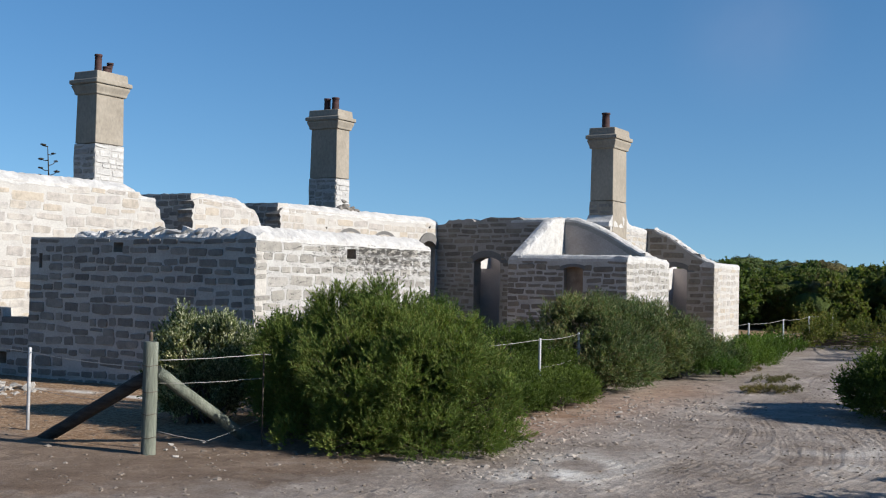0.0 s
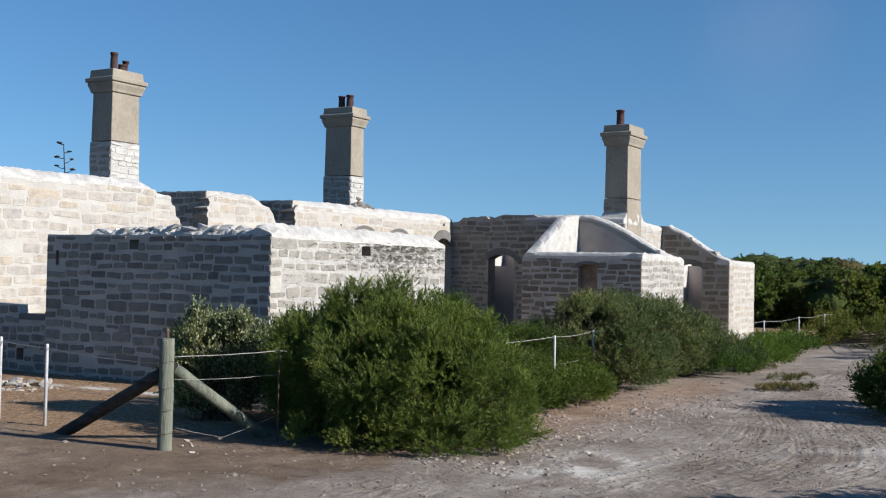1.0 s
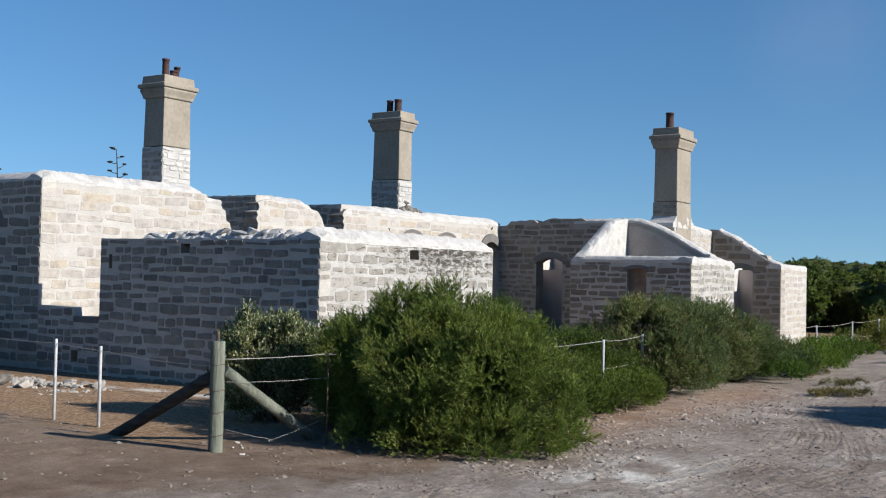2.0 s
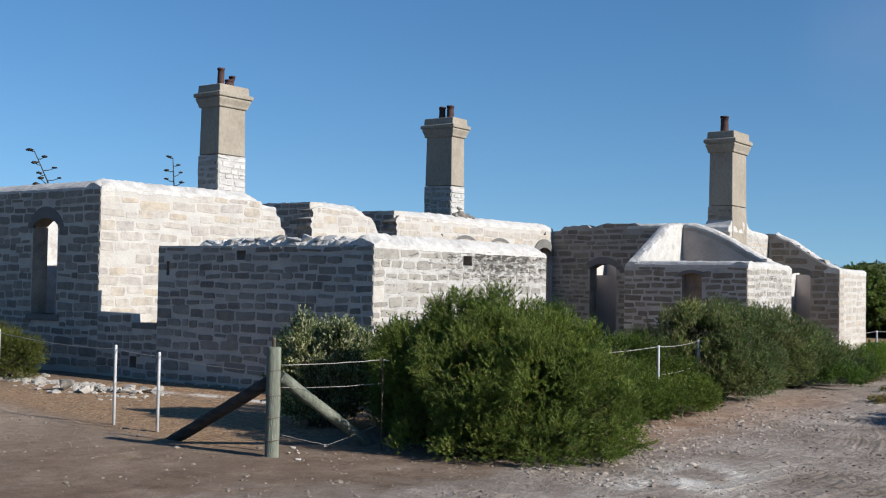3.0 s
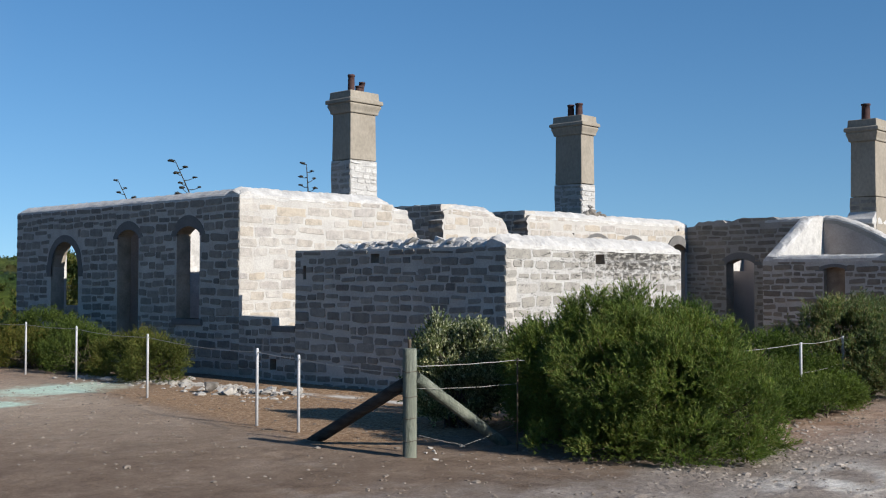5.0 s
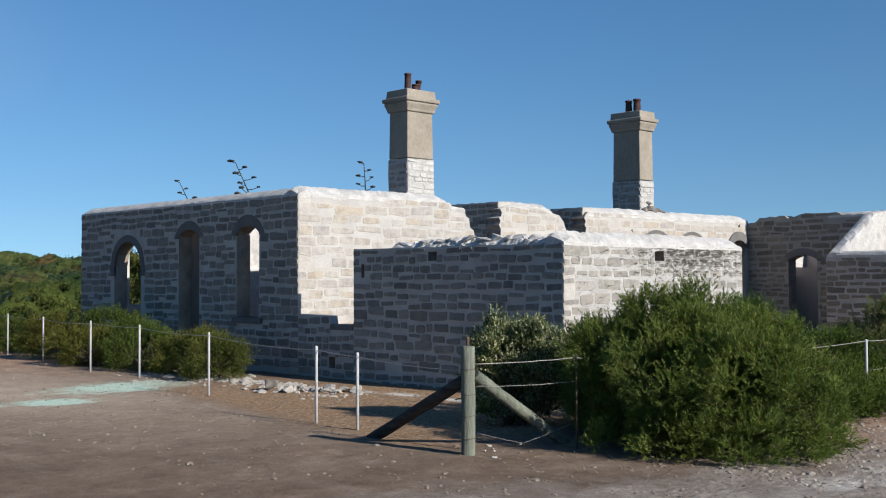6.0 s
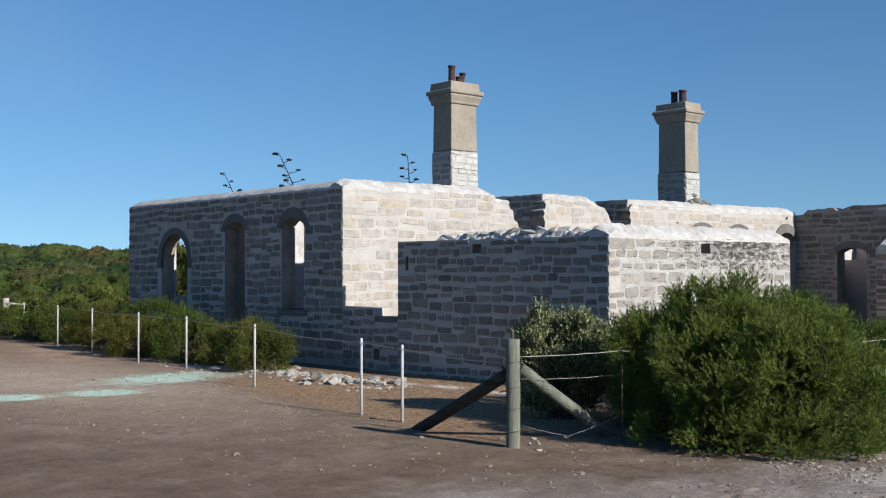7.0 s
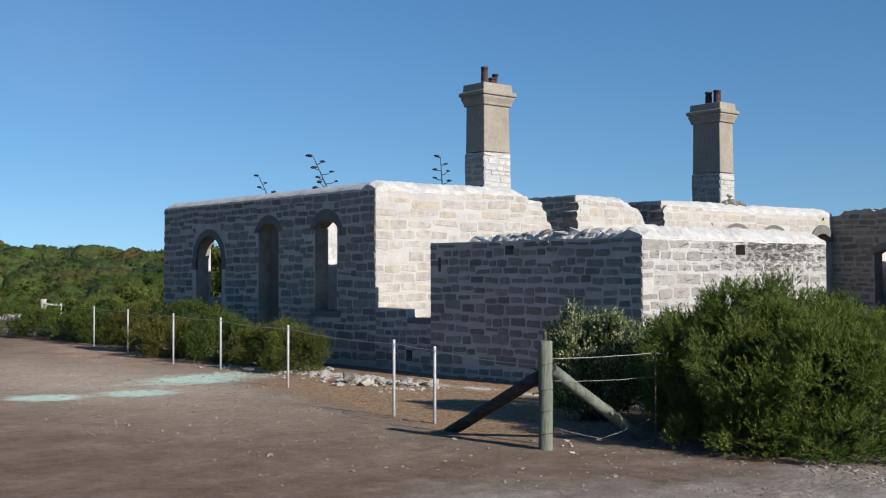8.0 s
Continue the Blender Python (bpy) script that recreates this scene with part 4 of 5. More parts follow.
def chimney(cx, cy, hx, hy, foot, seam, neck, top, pots, seed, rendered=False):
    shaft = profile("chimney", house, cx, cy, [(hx, hy, seam), (hx * 0.965, hy * 0.965, neck + 0.03)], CEMENT, "tall cement-rendered chimney with a stepped cap")
    e = 0.13
    h = top - neck
    profile("cap", shaft, cx, cy, [(hx + o, hy + o, neck + f * h) for o, f in ((0.012, 0.0), (0.035, 0.03), (0.04, 0.12), (e * 0.55, 0.26), (e * 0.72, 0.36), (e * 0.72, 0.40), (e * 0.55, 0.43), (e * 0.95, 0.46), (e, 0.48), (e, 0.63), (0.055, 0.67), (0.04, 1.0))], CEMENT)
    base = box("base", shaft, (cx - hx - 0.01, cy - hy - 0.01, foot), (cx + hx + 0.01, cy + hy + 0.01, seam - 0.02), CEMENT if rendered else STAINED_MORTAR, 0, "rough limestone chimney base", rough=0.02)
    for f, a, b in ((Face("y", cx - hx - 0.012, 0.1), cy - hy, cy + hy), (Face("x", cy - hy - 0.012, 0.1), cx - hx, cx + hx)):
        if rendered and f.along == "x":
            continue
        lay_stones(base, f, [(a, foot), (b, foot), (b, seam - 0.03), (a, seam - 0.03)], [], WHITEWASH if f.along == "x" else SHADE_STONE if rendered else STAINED_STONE, course=(0.12, 0.2), length=(0.2, 0.42), gap=0.045, proud=0.014, seed=seed)
    for px, py, r, tall, tilt in pots:
        x, y = cx + px, cy + py
        pts = [(x, y, top - 0.05), (x, y, top + 0.05), (x + tilt * 0.5, y, top + tall * 0.6), (x + tilt, y, top + tall - 0.05), (x + tilt, y, top + tall - 0.045), (x + tilt, y, top + tall), (x + tilt, y, top + tall + 0.001)]
        v, f = tube(pts, [r * 1.05, r, r * 0.95, r * 0.93, r * 1.08, r * 1.06, r * 0.7], 14)
        part("pot", mesh_of("pot", v, f, True), TERRACOTTA, shaft, "sooty terracotta chimney pot")
    return shaft


chimney(19.29, 21.07, 0.45, 0.355, 3.0, 4.92, 6.10, 6.67, [(-0.22, -0.12, 0.09, 0.44, 0.0), (0.10, -0.05, 0.10, 0.20, 0.02), (0.24, 0.02, 0.08, 0.33, 0.05)], 41)
chimney(27.11, 19.78, 0.33, 0.49, 3.0, 4.74, 6.20, 6.78, [(-0.05, 0.10, 0.10, 0.38, 0.0), (-0.02, -0.18, 0.11, 0.40, 0.0)], 42)
chimney(31.10, 12.41, 0.545, 0.36, 3.0, 4.20, 5.74, 6.36, [(-0.25, 0.02, 0.12, 0.47, 0.0)], 43, True)


# white mortar slope round the foot of the rear chimney
profile("mortar_slope", wing_wall, 31.12, 12.43, [(0.86, 0.39, 3.42), (0.84, 0.39, 3.56), (0.70, 0.388, 3.63), (0.565, 0.386, 3.78)], WHITEWASH)


# ---- fences ----
def log(name, parent, a, b, r, seed=0, mat=None, sides=14):
    a, b = Vector(a), Vector(b)
    n = 12
    pts = [a + (b - a) * i / n + Vector((wob(i * 0.5, seed, 1), wob(i * 0.5, seed, 4), 0)) * r * 0.12 for i in range(n + 1)]
    radii = [r * (1 + 0.05 * wob(i * 0.7, seed, 8)) for i in range(n + 1)]
    radii[0] *= 0.97
    pts.append(pts[-1] + (b - a).normalized() * r * 0.08)
    radii.append(r * 0.90)
    v, f = tube(pts, radii, sides)
    me = mesh_of(name, v, f)
    me.polygons.foreach_set("use_smooth", [len(p.vertices) == 4 for p in me.polygons])
    return part(name, me, mat or OLD_WOOD, parent)


strainer = thing("strainer_post", (8.12, 8.06, 0), "weathered round timber strainer post with two slanting braces", "fence post")
log("post", strainer, (8.12, 8.06, -0.3), (8.12, 8.06, 1.11), 0.073, 3)
log("brace", strainer, (8.13, 8.12, 0.76), (8.30, 9.86, -0.06), 0.066, 5, DARK_WOOD)
log("brace", strainer, (8.18, 8.03, 0.82), (9.53, 7.90, -0.04), 0.062, 7)
for z in (0.88, 0.62, 0.40, 0.17):
    ring = [(8.12 + 0.078 * math.cos(a), 8.06 + 0.078 * math.sin(a), z + 0.006 * math.sin(3 * a)) for a in np.linspace(0, 2 * math.pi, 17)]
    v, f = tube(ring, [0.0035] * 17, 5)
    part("wire_tie", mesh_of("wire_tie", v, f, True), BARK, strainer)


def picket(fence, x, y, top, r=0.019, mat=None):
    z0 = float(land(x, y))
    v, f = tube([(x, y, z0 - 0.25), (x, y, top - 0.02), (x, y, top), (x, y, top + 0.002)], [r, r, r * 0.9, r * 0.4], 10)
    return part("post", mesh_of("post", v, f, True), mat or STEEL, fence)


def wire(fence, points, sag=0.015, r=0.0045, seed=1):
    pts = []
    for k, (a, b) in enumerate(zip(points, points[1:])):
        a, b = Vector(a), Vector(b)
        n = 14
        for i in range(n):
            t = i / n
            p = a.lerp(b, t)
            p.z -= 4 * sag * t * (1 - t) * min(2.5, (b - a).length / 2) + 0.005 * wob(i * 0.5, k, seed)
            pts.append(p)
    pts.append(Vector(points[-1]))
    v, f = tube(pts, [r] * len(pts), 5)
    return part("wire", mesh_of("wire", v, f, True), WIRE, fence)


LEFT_FENCE = [(8.53, 10.33, 0.93), (8.59, 11.21, 0.97), (9.52, 15.17, 0.99), (10.32, 18.80, 0.99), (10.30, 20.70, 1.02), (11.04, 24.47, 1.0), (11.46, 27.40, 1.01), (12.4, 32.0, 0.98)]
fence = thing("wire_fence", (9.5, 15.0, 0), "wire fence on thin galvanised steel posts before the house", "fence")
for x, y, top in LEFT_FENCE:
    picket(fence, x, y, top)
picket(fence, 8.36, 8.30, 1.19, 0.019, BARK)
wire(fence, [(8.08, 8.12, 0.86)] + [(x, y, t - 0.05) for x, y, t in LEFT_FENCE], 0.02, 0.0045, 1)
wire(fence, [(8.10, 8.14, 0.50)] + [(x, y, t - 0.45) for x, y, t in LEFT_FENCE[:2]], 0.03, 0.0022, 2)

RIGHT_FENCE = [(9.19, 7.50, 0.99), (14.6, 6.84, 0.97), (17.2, 7.35, 0.95), (21.0, 7.2, 0.92), (26.5, 6.97, 0.90), (30.7, 7.14, 0.90), (34.5, 7.27, 0.90), (41.9, 8.0, 0.90)]
fence2 = thing("wire_fence", (16.5, 7.7, 0), "wire fence on thin steel posts half lost in shrubs", "fence")
for x, y, top in RIGHT_FENCE:
    picket(fence2, x, y, top, 0.009 if x < 10 else 0.019, BARK if x < 10 else STEEL)
wire(fence2, [(8.19, 8.03, 0.93), (9.19, 7.50, 0.97), (9.26, 7.46, 0.96)], 0.02, 0.004, 3)
wire(fence2, [(11.3, 7.1, 0.93)] + [(x, y, t - 0.02) for x, y, t in RIGHT_FENCE[1:]], 0.02, 0.004, 8)
wire(fence2, [(8.19, 8.03, 0.70), (9.19, 7.50, 0.72)], 0.03, 0.0026, 4)
wire(fence2, [(x, y, t - 0.42) for x, y, t in RIGHT_FENCE[1:]], 0.02, 0.003, 5)
wire(fence2, [(8.21, 8.02, 0.22), (8.62, 7.75, 0.10), (9.15, 7.52, 0.28)], 0.03, 0.0016, 6)

rail = thing("post_and_rail", (13.6, 36.6, 0), "short pale timber post with a low rail in the heath", "fence post")
rz = float(land(13.6, 36.6))
log("post", rail, (13.6, 36.6, rz - 0.2), (13.6, 36.6, 1.0), 0.10, 11, RUBBLE)
log("rail", rail, (13.6, 36.6, 0.84), (14.9, 36.1, 0.72), 0.035, 12, RUBBLE)
log("post", rail, (14.3, 36.3, rz - 0.2), (14.3, 36.3, 0.78), 0.04, 13, RUBBLE)


# ---- plants ----
def leaf_cloud(clumps, shoots, per, leaf, width, seed, up=0.55, spread=0.5, shoot=(0.16, 0.32), floor=0.02, heart=None, curl=0.25):
    """Leaves as thin diamonds on shoots that leave each clump outwards and upwards. clumps: rows of x, y, z, radius, and the way outwards."""
    r = np.random.RandomState(seed)
    c = np.array(clumps, float)
    weight = c[:, 3] ** 2
    pick = r.choice(len(c), shoots, p=weight / weight.sum())
    way = r.normal(size=(shoots, 3))
    way /= np.linalg.norm(way, axis=1)[:, None]
    out = c[pick, 4:7]
    way = way + out * 0.7
    way /= np.linalg.norm(way, axis=1)[:, None]
    rad = c[pick, 3] * r.uniform(0.25, 1.0, shoots) ** 0.6
    base = c[pick, :3] + way * rad[:, None] * np.array([1, 1, 0.85])
    aim = way * (1 - up) + np.array([0, 0, up]) + r.normal(size=(shoots, 3)) * 0.28 + out * 0.3
    aim /= np.linalg.norm(aim, axis=1)[:, None]
    long = r.uniform(*shoot, shoots)
    s = np.repeat(np.arange(shoots), per)
    n = len(s)
    f = r.uniform(0.05, 1.0, n)
    pos = base[s] + aim[s] * (long[s] * f)[:, None]
    radial = r.normal(size=(n, 3))
    d = aim[s] * (1 - spread) + radial / np.linalg.norm(radial, axis=1)[:, None] * spread + np.array([0, 0, 0.12])
    d /= np.linalg.norm(d, axis=1)[:, None]
    side = np.cross(d, r.normal(size=(n, 3)))
    side /= np.linalg.norm(side, axis=1)[:, None]
    norm = np.cross(side, d)
    ln, wd = leaf * r.uniform(0.6, 1.3, n)[:, None], width * r.uniform(0.7, 1.3, n)[:, None]
    tip = pos + d * ln + norm * ln * curl * r.uniform(-1, 1, n)[:, None]
    mid = pos + d * ln * 0.45
    v = np.stack([pos, mid + side * wd, tip, mid - side * wd], 1)
    keep = v[:, :, 2].min(1) > floor
    v = v[keep].reshape(-1, 3)
    return v


def leaf_mesh(name, v):
    n = len(v) // 4
    me = bpy.data.meshes.new(name)
    me.vertices.add(len(v))
    me.vertices.foreach_set("co", v.astype(np.float32).ravel())
    me.loops.add(4 * n)
    me.loops.foreach_set("vertex_index", np.arange(4 * n, dtype=np.int32))
    me.polygons.add(n)
    me.polygons.foreach_set("loop_start", np.arange(0, 4 * n, 4, dtype=np.int32))
    me.update()
    return me


def clumps_of(lobes, count, size, seed, hollow=0.55, low=0.06):
    """Clumps over the uneven skin of rounded lobes: (x, y, z, rx, ry, rz)."""
    r = np.random.RandomState(seed)
    lobes = np.array(lobes, float)
    low = min(low, lobes[:, 2].max())
    area = (lobes[:, 3] * lobes[:, 5] + lobes[:, 4] * lobes[:, 5] + lobes[:, 3] * lobes[:, 4])
    rows = []
    while len(rows) < count:
        k = r.choice(len(lobes), p=area / area.sum())
        d = r.normal(size=3)
        d /= np.linalg.norm(d)
        f = r.uniform(hollow, 1.0) ** 0.7 * (1 + 0.16 * math.sin(4 * d[0] + 3 * d[1] + k) * math.cos(5 * d[2] + 2 * d[0]))
        p = lobes[k, :3] + d * lobes[k, 3:] * f
        if p[2] < low:
            continue
        inner = any(j != k and (((p - lobes[j, :3]) / lobes[j, 3:]) ** 2).sum() < 0.35 for j in range(len(lobes)))
        if inner:
            continue
        rows.append([*p, size * r.uniform(0.6, 1.35), *d])
    return rows


def stems(root, clumps, seed, r0=0.014, every=2):
    r = np.random.RandomState(seed)
    pieces = []
    for c in clumps[::every]:
        p, q = Vector((root[0] + r.normal() * 0.12, root[1] + r.normal() * 0.12, -0.05)), Vector(c[:3])
        mid = p.lerp(q, 0.5) + Vector((r.normal() * 0.06, r.normal() * 0.06, 0.10))
        pts = [p, p.lerp(mid, 0.5) + Vector((r.normal(), r.normal(), 0)) * 0.03, mid, mid.lerp(q, 0.5) + Vector((r.normal(), r.normal(), 0)) * 0.03, q, q + Vector(c[4:7]) * c[3] * 0.6]
        pieces.append(tube(pts, [r0, r0 * 0.85, r0 * 0.65, r0 * 0.45, r0 * 0.3, r0 * 0.1], 5))
    return joined(pieces)


def bush(label, root, lobes, clumps, size, shoots, per, leaf, width, mat, seed, category="bush", name="bush", every=2, **more):
    ob = thing(name, (root[0], root[1], 0), label, category, kind="")
    cl = clumps_of(lobes, clumps, size, seed)
    v, f = stems(root, cl, seed, every=every)
    part("stem", mesh_of("stem", v, f, True), BARK, ob)
    part("foliage", leaf_mesh("foliage", leaf_cloud(cl, shoots, per, leaf, width, seed + 1, **more)), mat, ob)
    return ob


LARGE_BUSH = [(10.35, 7.31, 1.25, 0.33, 0.33, 0.30), (10.40, 6.81, 1.28, 0.36, 0.36, 0.30), (10.52, 6.22, 1.00, 0.44, 0.44, 0.32), (9.98, 7.66, 0.92, 0.36, 0.34, 0.32), (9.52, 6.62, 0.80, 0.44, 0.44, 0.40), (9.80, 5.97, 0.76, 0.44, 0.44, 0.46), (10.34, 5.66, 0.58, 0.46, 0.46, 0.48), (10.25, 5.46, 0.34, 0.36, 0.36, 0.34), (9.46, 6.42, 0.18, 0.30, 0.34, 0.20), (9.70, 5.82, 0.22, 0.34, 0.36, 0.24), (9.24, 7.08, 0.08, 0.13, 0.13, 0.10), (10.24, 7.76, 0.45, 0.34, 0.34, 0.42), (10.06, 6.47, 0.98, 0.38, 0.38, 0.36), (10.36, 5.95, 0.92, 0.36, 0.36, 0.34), (10.20, 6.52, 0.53, 0.6, 0.62, 0.56), (10.9, 6.9, 0.7, 0.5, 0.6, 0.6), (10.7, 8.2, 0.5, 0.42, 0.36, 0.5), (10.0, 7.35, 0.30, 0.38, 0.34, 0.32), (10.25, 8.0, 0.5, 0.3, 0.26, 0.4)]
bush("large rounded olive-green bush with fine needle leaves at the track's edge", (10.1, 6.5), LARGE_BUSH, 760, 0.135, 23500, 16, 0.050, 0.0044, NEEDLE_LEAF, 101, every=6, shoot=(0.09, 0.22), up=0.42, spread=0.42)
bush("upright grey-green saltbush with pale flat leaves behind the strainer post", (10.3, 9.35), [(10.32, 9.42, 0.72, 0.46, 0.48, 0.48), (10.20, 9.66, 0.64, 0.30, 0.26, 0.46), (10.46, 9.14, 0.68, 0.32, 0.30, 0.50), (10.3, 9.4, 0.36, 0.46, 0.48, 0.36)], 190, 0.10, 6000, 14, 0.042, 0.0095, BROAD_LEAF, 103, up=0.8, spread=0.36, shoot=(0.10, 0.24), every=5)
bush("leafy dark green shrub against the outbuilding", (11.6, 8.9), [(11.5, 8.9, 0.62, 0.5, 0.55, 0.58), (12.3, 8.4, 0.7, 0.6, 0.6, 0.62), (13.0, 7.7, 0.8, 0.6, 0.6, 0.6)], 110, 0.15, 3600, 12, 0.045, 0.009, DARK_LEAF, 105)
bush("low dark green shrub in the middle of the yard", (15.2, 7.7), [(15.2, 7.75, 0.46, 0.6, 0.5, 0.44), (14.3, 7.35, 0.3, 0.5, 0.4, 0.3), (16.3, 7.6, 0.25, 0.6, 0.4, 0.26), (16.6, 8.4, 0.42, 0.55, 0.55, 0.42)], 120, 0.12, 3800, 12, 0.05, 0.008, DARK_LEAF, 107)
bush("low green weeds round a fence post", (14.6, 6.7), [(13.7, 6.75, 0.16, 0.45, 0.24, 0.22), (14.3, 6.55, 0.12, 0.42, 0.22, 0.16), (15.0, 6.60, 0.12, 0.42, 0.22, 0.16), (15.6, 6.75, 0.1, 0.4, 0.2, 0.12)], 90, 0.09, 3000, 11, 0.05, 0.008, DARK_LEAF, 131, "weeds", "weeds", every=6)
bush("large loose grey-green shrub with thin twigs", (18.3, 7.6), [(17.5, 7.55, 0.62, 0.85, 0.75, 0.64), (18.6, 7.5, 0.70, 0.85, 0.8, 0.68), (18.0, 6.95, 0.45, 0.9, 0.5, 0.45), (19.4, 7.3, 0.64, 0.75, 0.6, 0.64)], 210, 0.15, 6500, 12, 0.08, 0.0075, TWIG_LEAF, 109, spread=0.45, every=1)
bush("spreading grey-green shrub beside the sandy track", (21.2, 7.2), [(20.3, 7.3, 0.57, 0.8, 0.7, 0.57), (21.4, 7.0, 0.44, 0.8, 0.6, 0.44), (22.5, 6.75, 0.22, 0.8, 0.5, 0.24)], 150, 0.17, 5000, 11, 0.08, 0.0075, TWIG_LEAF, 111, spread=0.45, every=1)
bush("bright green weeds beside the track", (26.0, 6.9), [(24.2, 6.9, 0.14, 0.9, 0.5, 0.18), (26.3, 6.9, 0.10, 0.9, 0.45, 0.14), (28.3, 7.2, 0.10, 1.1, 0.5, 0.14), (30.5, 7.3, 0.08, 1.0, 0.5, 0.12)], 80, 0.14, 1600, 10, 0.08, 0.012, WEED_LEAF, 113, "weeds", "weeds", up=0.8)
bush("fresh green and dry grass at the shrub's foot", (23.0, 6.5), [(22.6, 6.35, 0.12, 0.7, 0.3, 0.16), (23.8, 6.3, 0.14, 0.8, 0.35, 0.2), (25.4, 6.4, 0.16, 0.9, 0.35, 0.24), (21.4, 6.25, 0.08, 0.6, 0.25, 0.12)], 110, 0.10, 2200, 9, 0.07, 0.007, WEED_LEAF, 133, "grass", "grass_verge", every=8, up=0.7)
bush("low dry brown and green scrub beside the track", (36.0, 7.6), [(33.5, 7.6, 0.25, 1.2, 0.5, 0.32), (36.5, 7.4, 0.3, 1.4, 0.6, 0.38), (33.4, 6.2, 0.35, 0.9, 0.9, 0.42), (34.5, 4.9, 0.45, 1.2, 1.0, 0.5), (29.3, 3.7, 0.35, 0.9, 0.5, 0.42), (31.5, 3.4, 0.45, 1.5, 0.7, 0.55), (36.5, 2.2, 0.6, 2.2, 1.2, 0.7)], 170, 0.2, 3000, 9, 0.10, 0.013, HEATH_LEAF, 129, "scrub", "low_scrub", every=6)
for x, y, w in ((21.7, 5.2, 0.55), (19.7, 4.55, 0.4), (19.3, 4.95, 0.3), (23.6, 6.35, 0.5)):
    bush("low dry tuft on the crown of the track", (x, y), [(x + w * a, y + w * b, -0.02, w * c, w * c * 0.5, 0.025) for a, b, c in ((0, 0, 0.5), (0.8, -0.35, 0.35), (-0.7, 0.3, 0.4), (0.3, 0.6, 0.25), (-1.1, -0.2, 0.22))], 60, 0.035, 260, 7, 0.05, 0.004, DRY_LEAF, int(x * 10), "grass tuft", "grass_tuft", every=12, floor=-0.08, shoot=(0.02, 0.07), up=0.15)
bush("dark dense bush at the track's outer edge", (16.9, 2.1), [(16.75, 2.35, 0.32, 0.7, 0.55, 0.36), (16.5, 1.6, 0.38, 0.8, 0.8, 0.42), (17.6, 1.9, 0.40, 0.8, 0.7, 0.42), (16.2, 2.2, 0.18, 0.4, 0.4, 0.2)], 170, 0.16, 5000, 12, 0.06, 0.010, DARK_LEAF, 115, every=4)
# Stands out of view, added only to throw a shadow onto the track.
bush("unseen bush added to cast the shadow in the foreground", (10.5, -0.9), [(9.2, -0.35, 0.55, 0.7, 0.5, 0.58), (10.0, -0.85, 0.52, 0.9, 0.7, 0.54), (11.2, -0.95, 0.46, 0.9, 0.7, 0.48)], 120, 0.22, 2500, 10, 0.09, 0.02, DARK_LEAF, 127, every=5)
bush("small olive shrub before the house front", (11.2, 18.0), [(11.1, 17.4, 0.28, 0.45, 0.6, 0.30), (11.3, 18.1, 0.34, 0.45, 0.7, 0.33), (11.2, 18.9, 0.28, 0.4, 0.5, 0.28)], 100, 0.13, 3600, 12, 0.05, 0.006, HEATH_LEAF, 117)
bush("green shrub beside the arched doorway", (11.4, 20.4), [(11.25, 20.4, 0.34, 0.5, 0.7, 0.34), (11.7, 21.6, 0.42, 0.55, 0.7, 0.42), (12.0, 23.3, 0.52, 0.55, 0.8, 0.48)], 150, 0.16, 4200, 11, 0.055, 0.008, DARK_LEAF, 119)
bush("olive shrub along the fence", (11.2, 22.2), [(11.0, 22.4, 0.30, 0.45, 0.8, 0.3), (11.55, 25.0, 0.40, 0.55, 1.0, 0.42)], 120, 0.15, 3400, 11, 0.055, 0.007, HEATH_LEAF, 121)
bush("dense dark shrub at the end of the fence", (12.2, 29.5), [(12.1, 27.9, 0.34, 0.7, 1.1, 0.36), (12.4, 30.0, 0.32, 0.8, 1.2, 0.36), (12.5, 32.0, 0.28, 0.8, 1.2, 0.3), (11.9, 31.8, 0.3, 0.6, 0.9, 0.34), (11.5, 33.6, 0.36, 0.7, 1.0, 0.4)], 170, 0.2, 3200, 11, 0.07, 0.011, DARK_LEAF, 123)
bush("tall shrub behind the house's far end", (15.3, 28.6), [(15.2, 28.6, 1.2, 0.9, 0.7, 1.25)], 60, 0.25, 1300, 11, 0.09, 0.012, HEATH_LEAF, 125)


def dome(x, y, z, rx, ry, rz, seed, rough=0.22, cuts=3):
    """An uneven leafy mass under the outer leaves."""
    bm = bmesh.new()
    bmesh.ops.create_icosphere(bm, subdivisions=cuts, radius=1.0)
    o = Vector((seed * 1.37 % 50, seed * 0.71 % 50, 0))
    verts = []
    for v in bm.verts:
        p = v.co * (1 + rough * noise.noise(v.co * 2.1 + o) + rough * 0.8 * noise.noise(v.co * 4.4 + o) + (rough * 0.55 * noise.noise(v.co * 10.0 + o) if cuts > 3 else 0))
        verts.append(Vector((x + p.x * rx, y + p.y * ry, z + p.z * rz)))
    faces = [tuple(v.index for v in f.verts) for f in bm.faces]
    bm.free()
    return verts, faces


def leafy(name, v, cores):
    """Leaves and the masses under them in one mesh."""
    n = len(v) // 4
    verts, faces = joined(cores)
    me = mesh_of(name, [tuple(p) for p in v] + verts, [tuple(range(4 * i, 4 * i + 4)) for i in range(n)] + [tuple(4 * n + i for i in f) for f in faces], True)
    return me


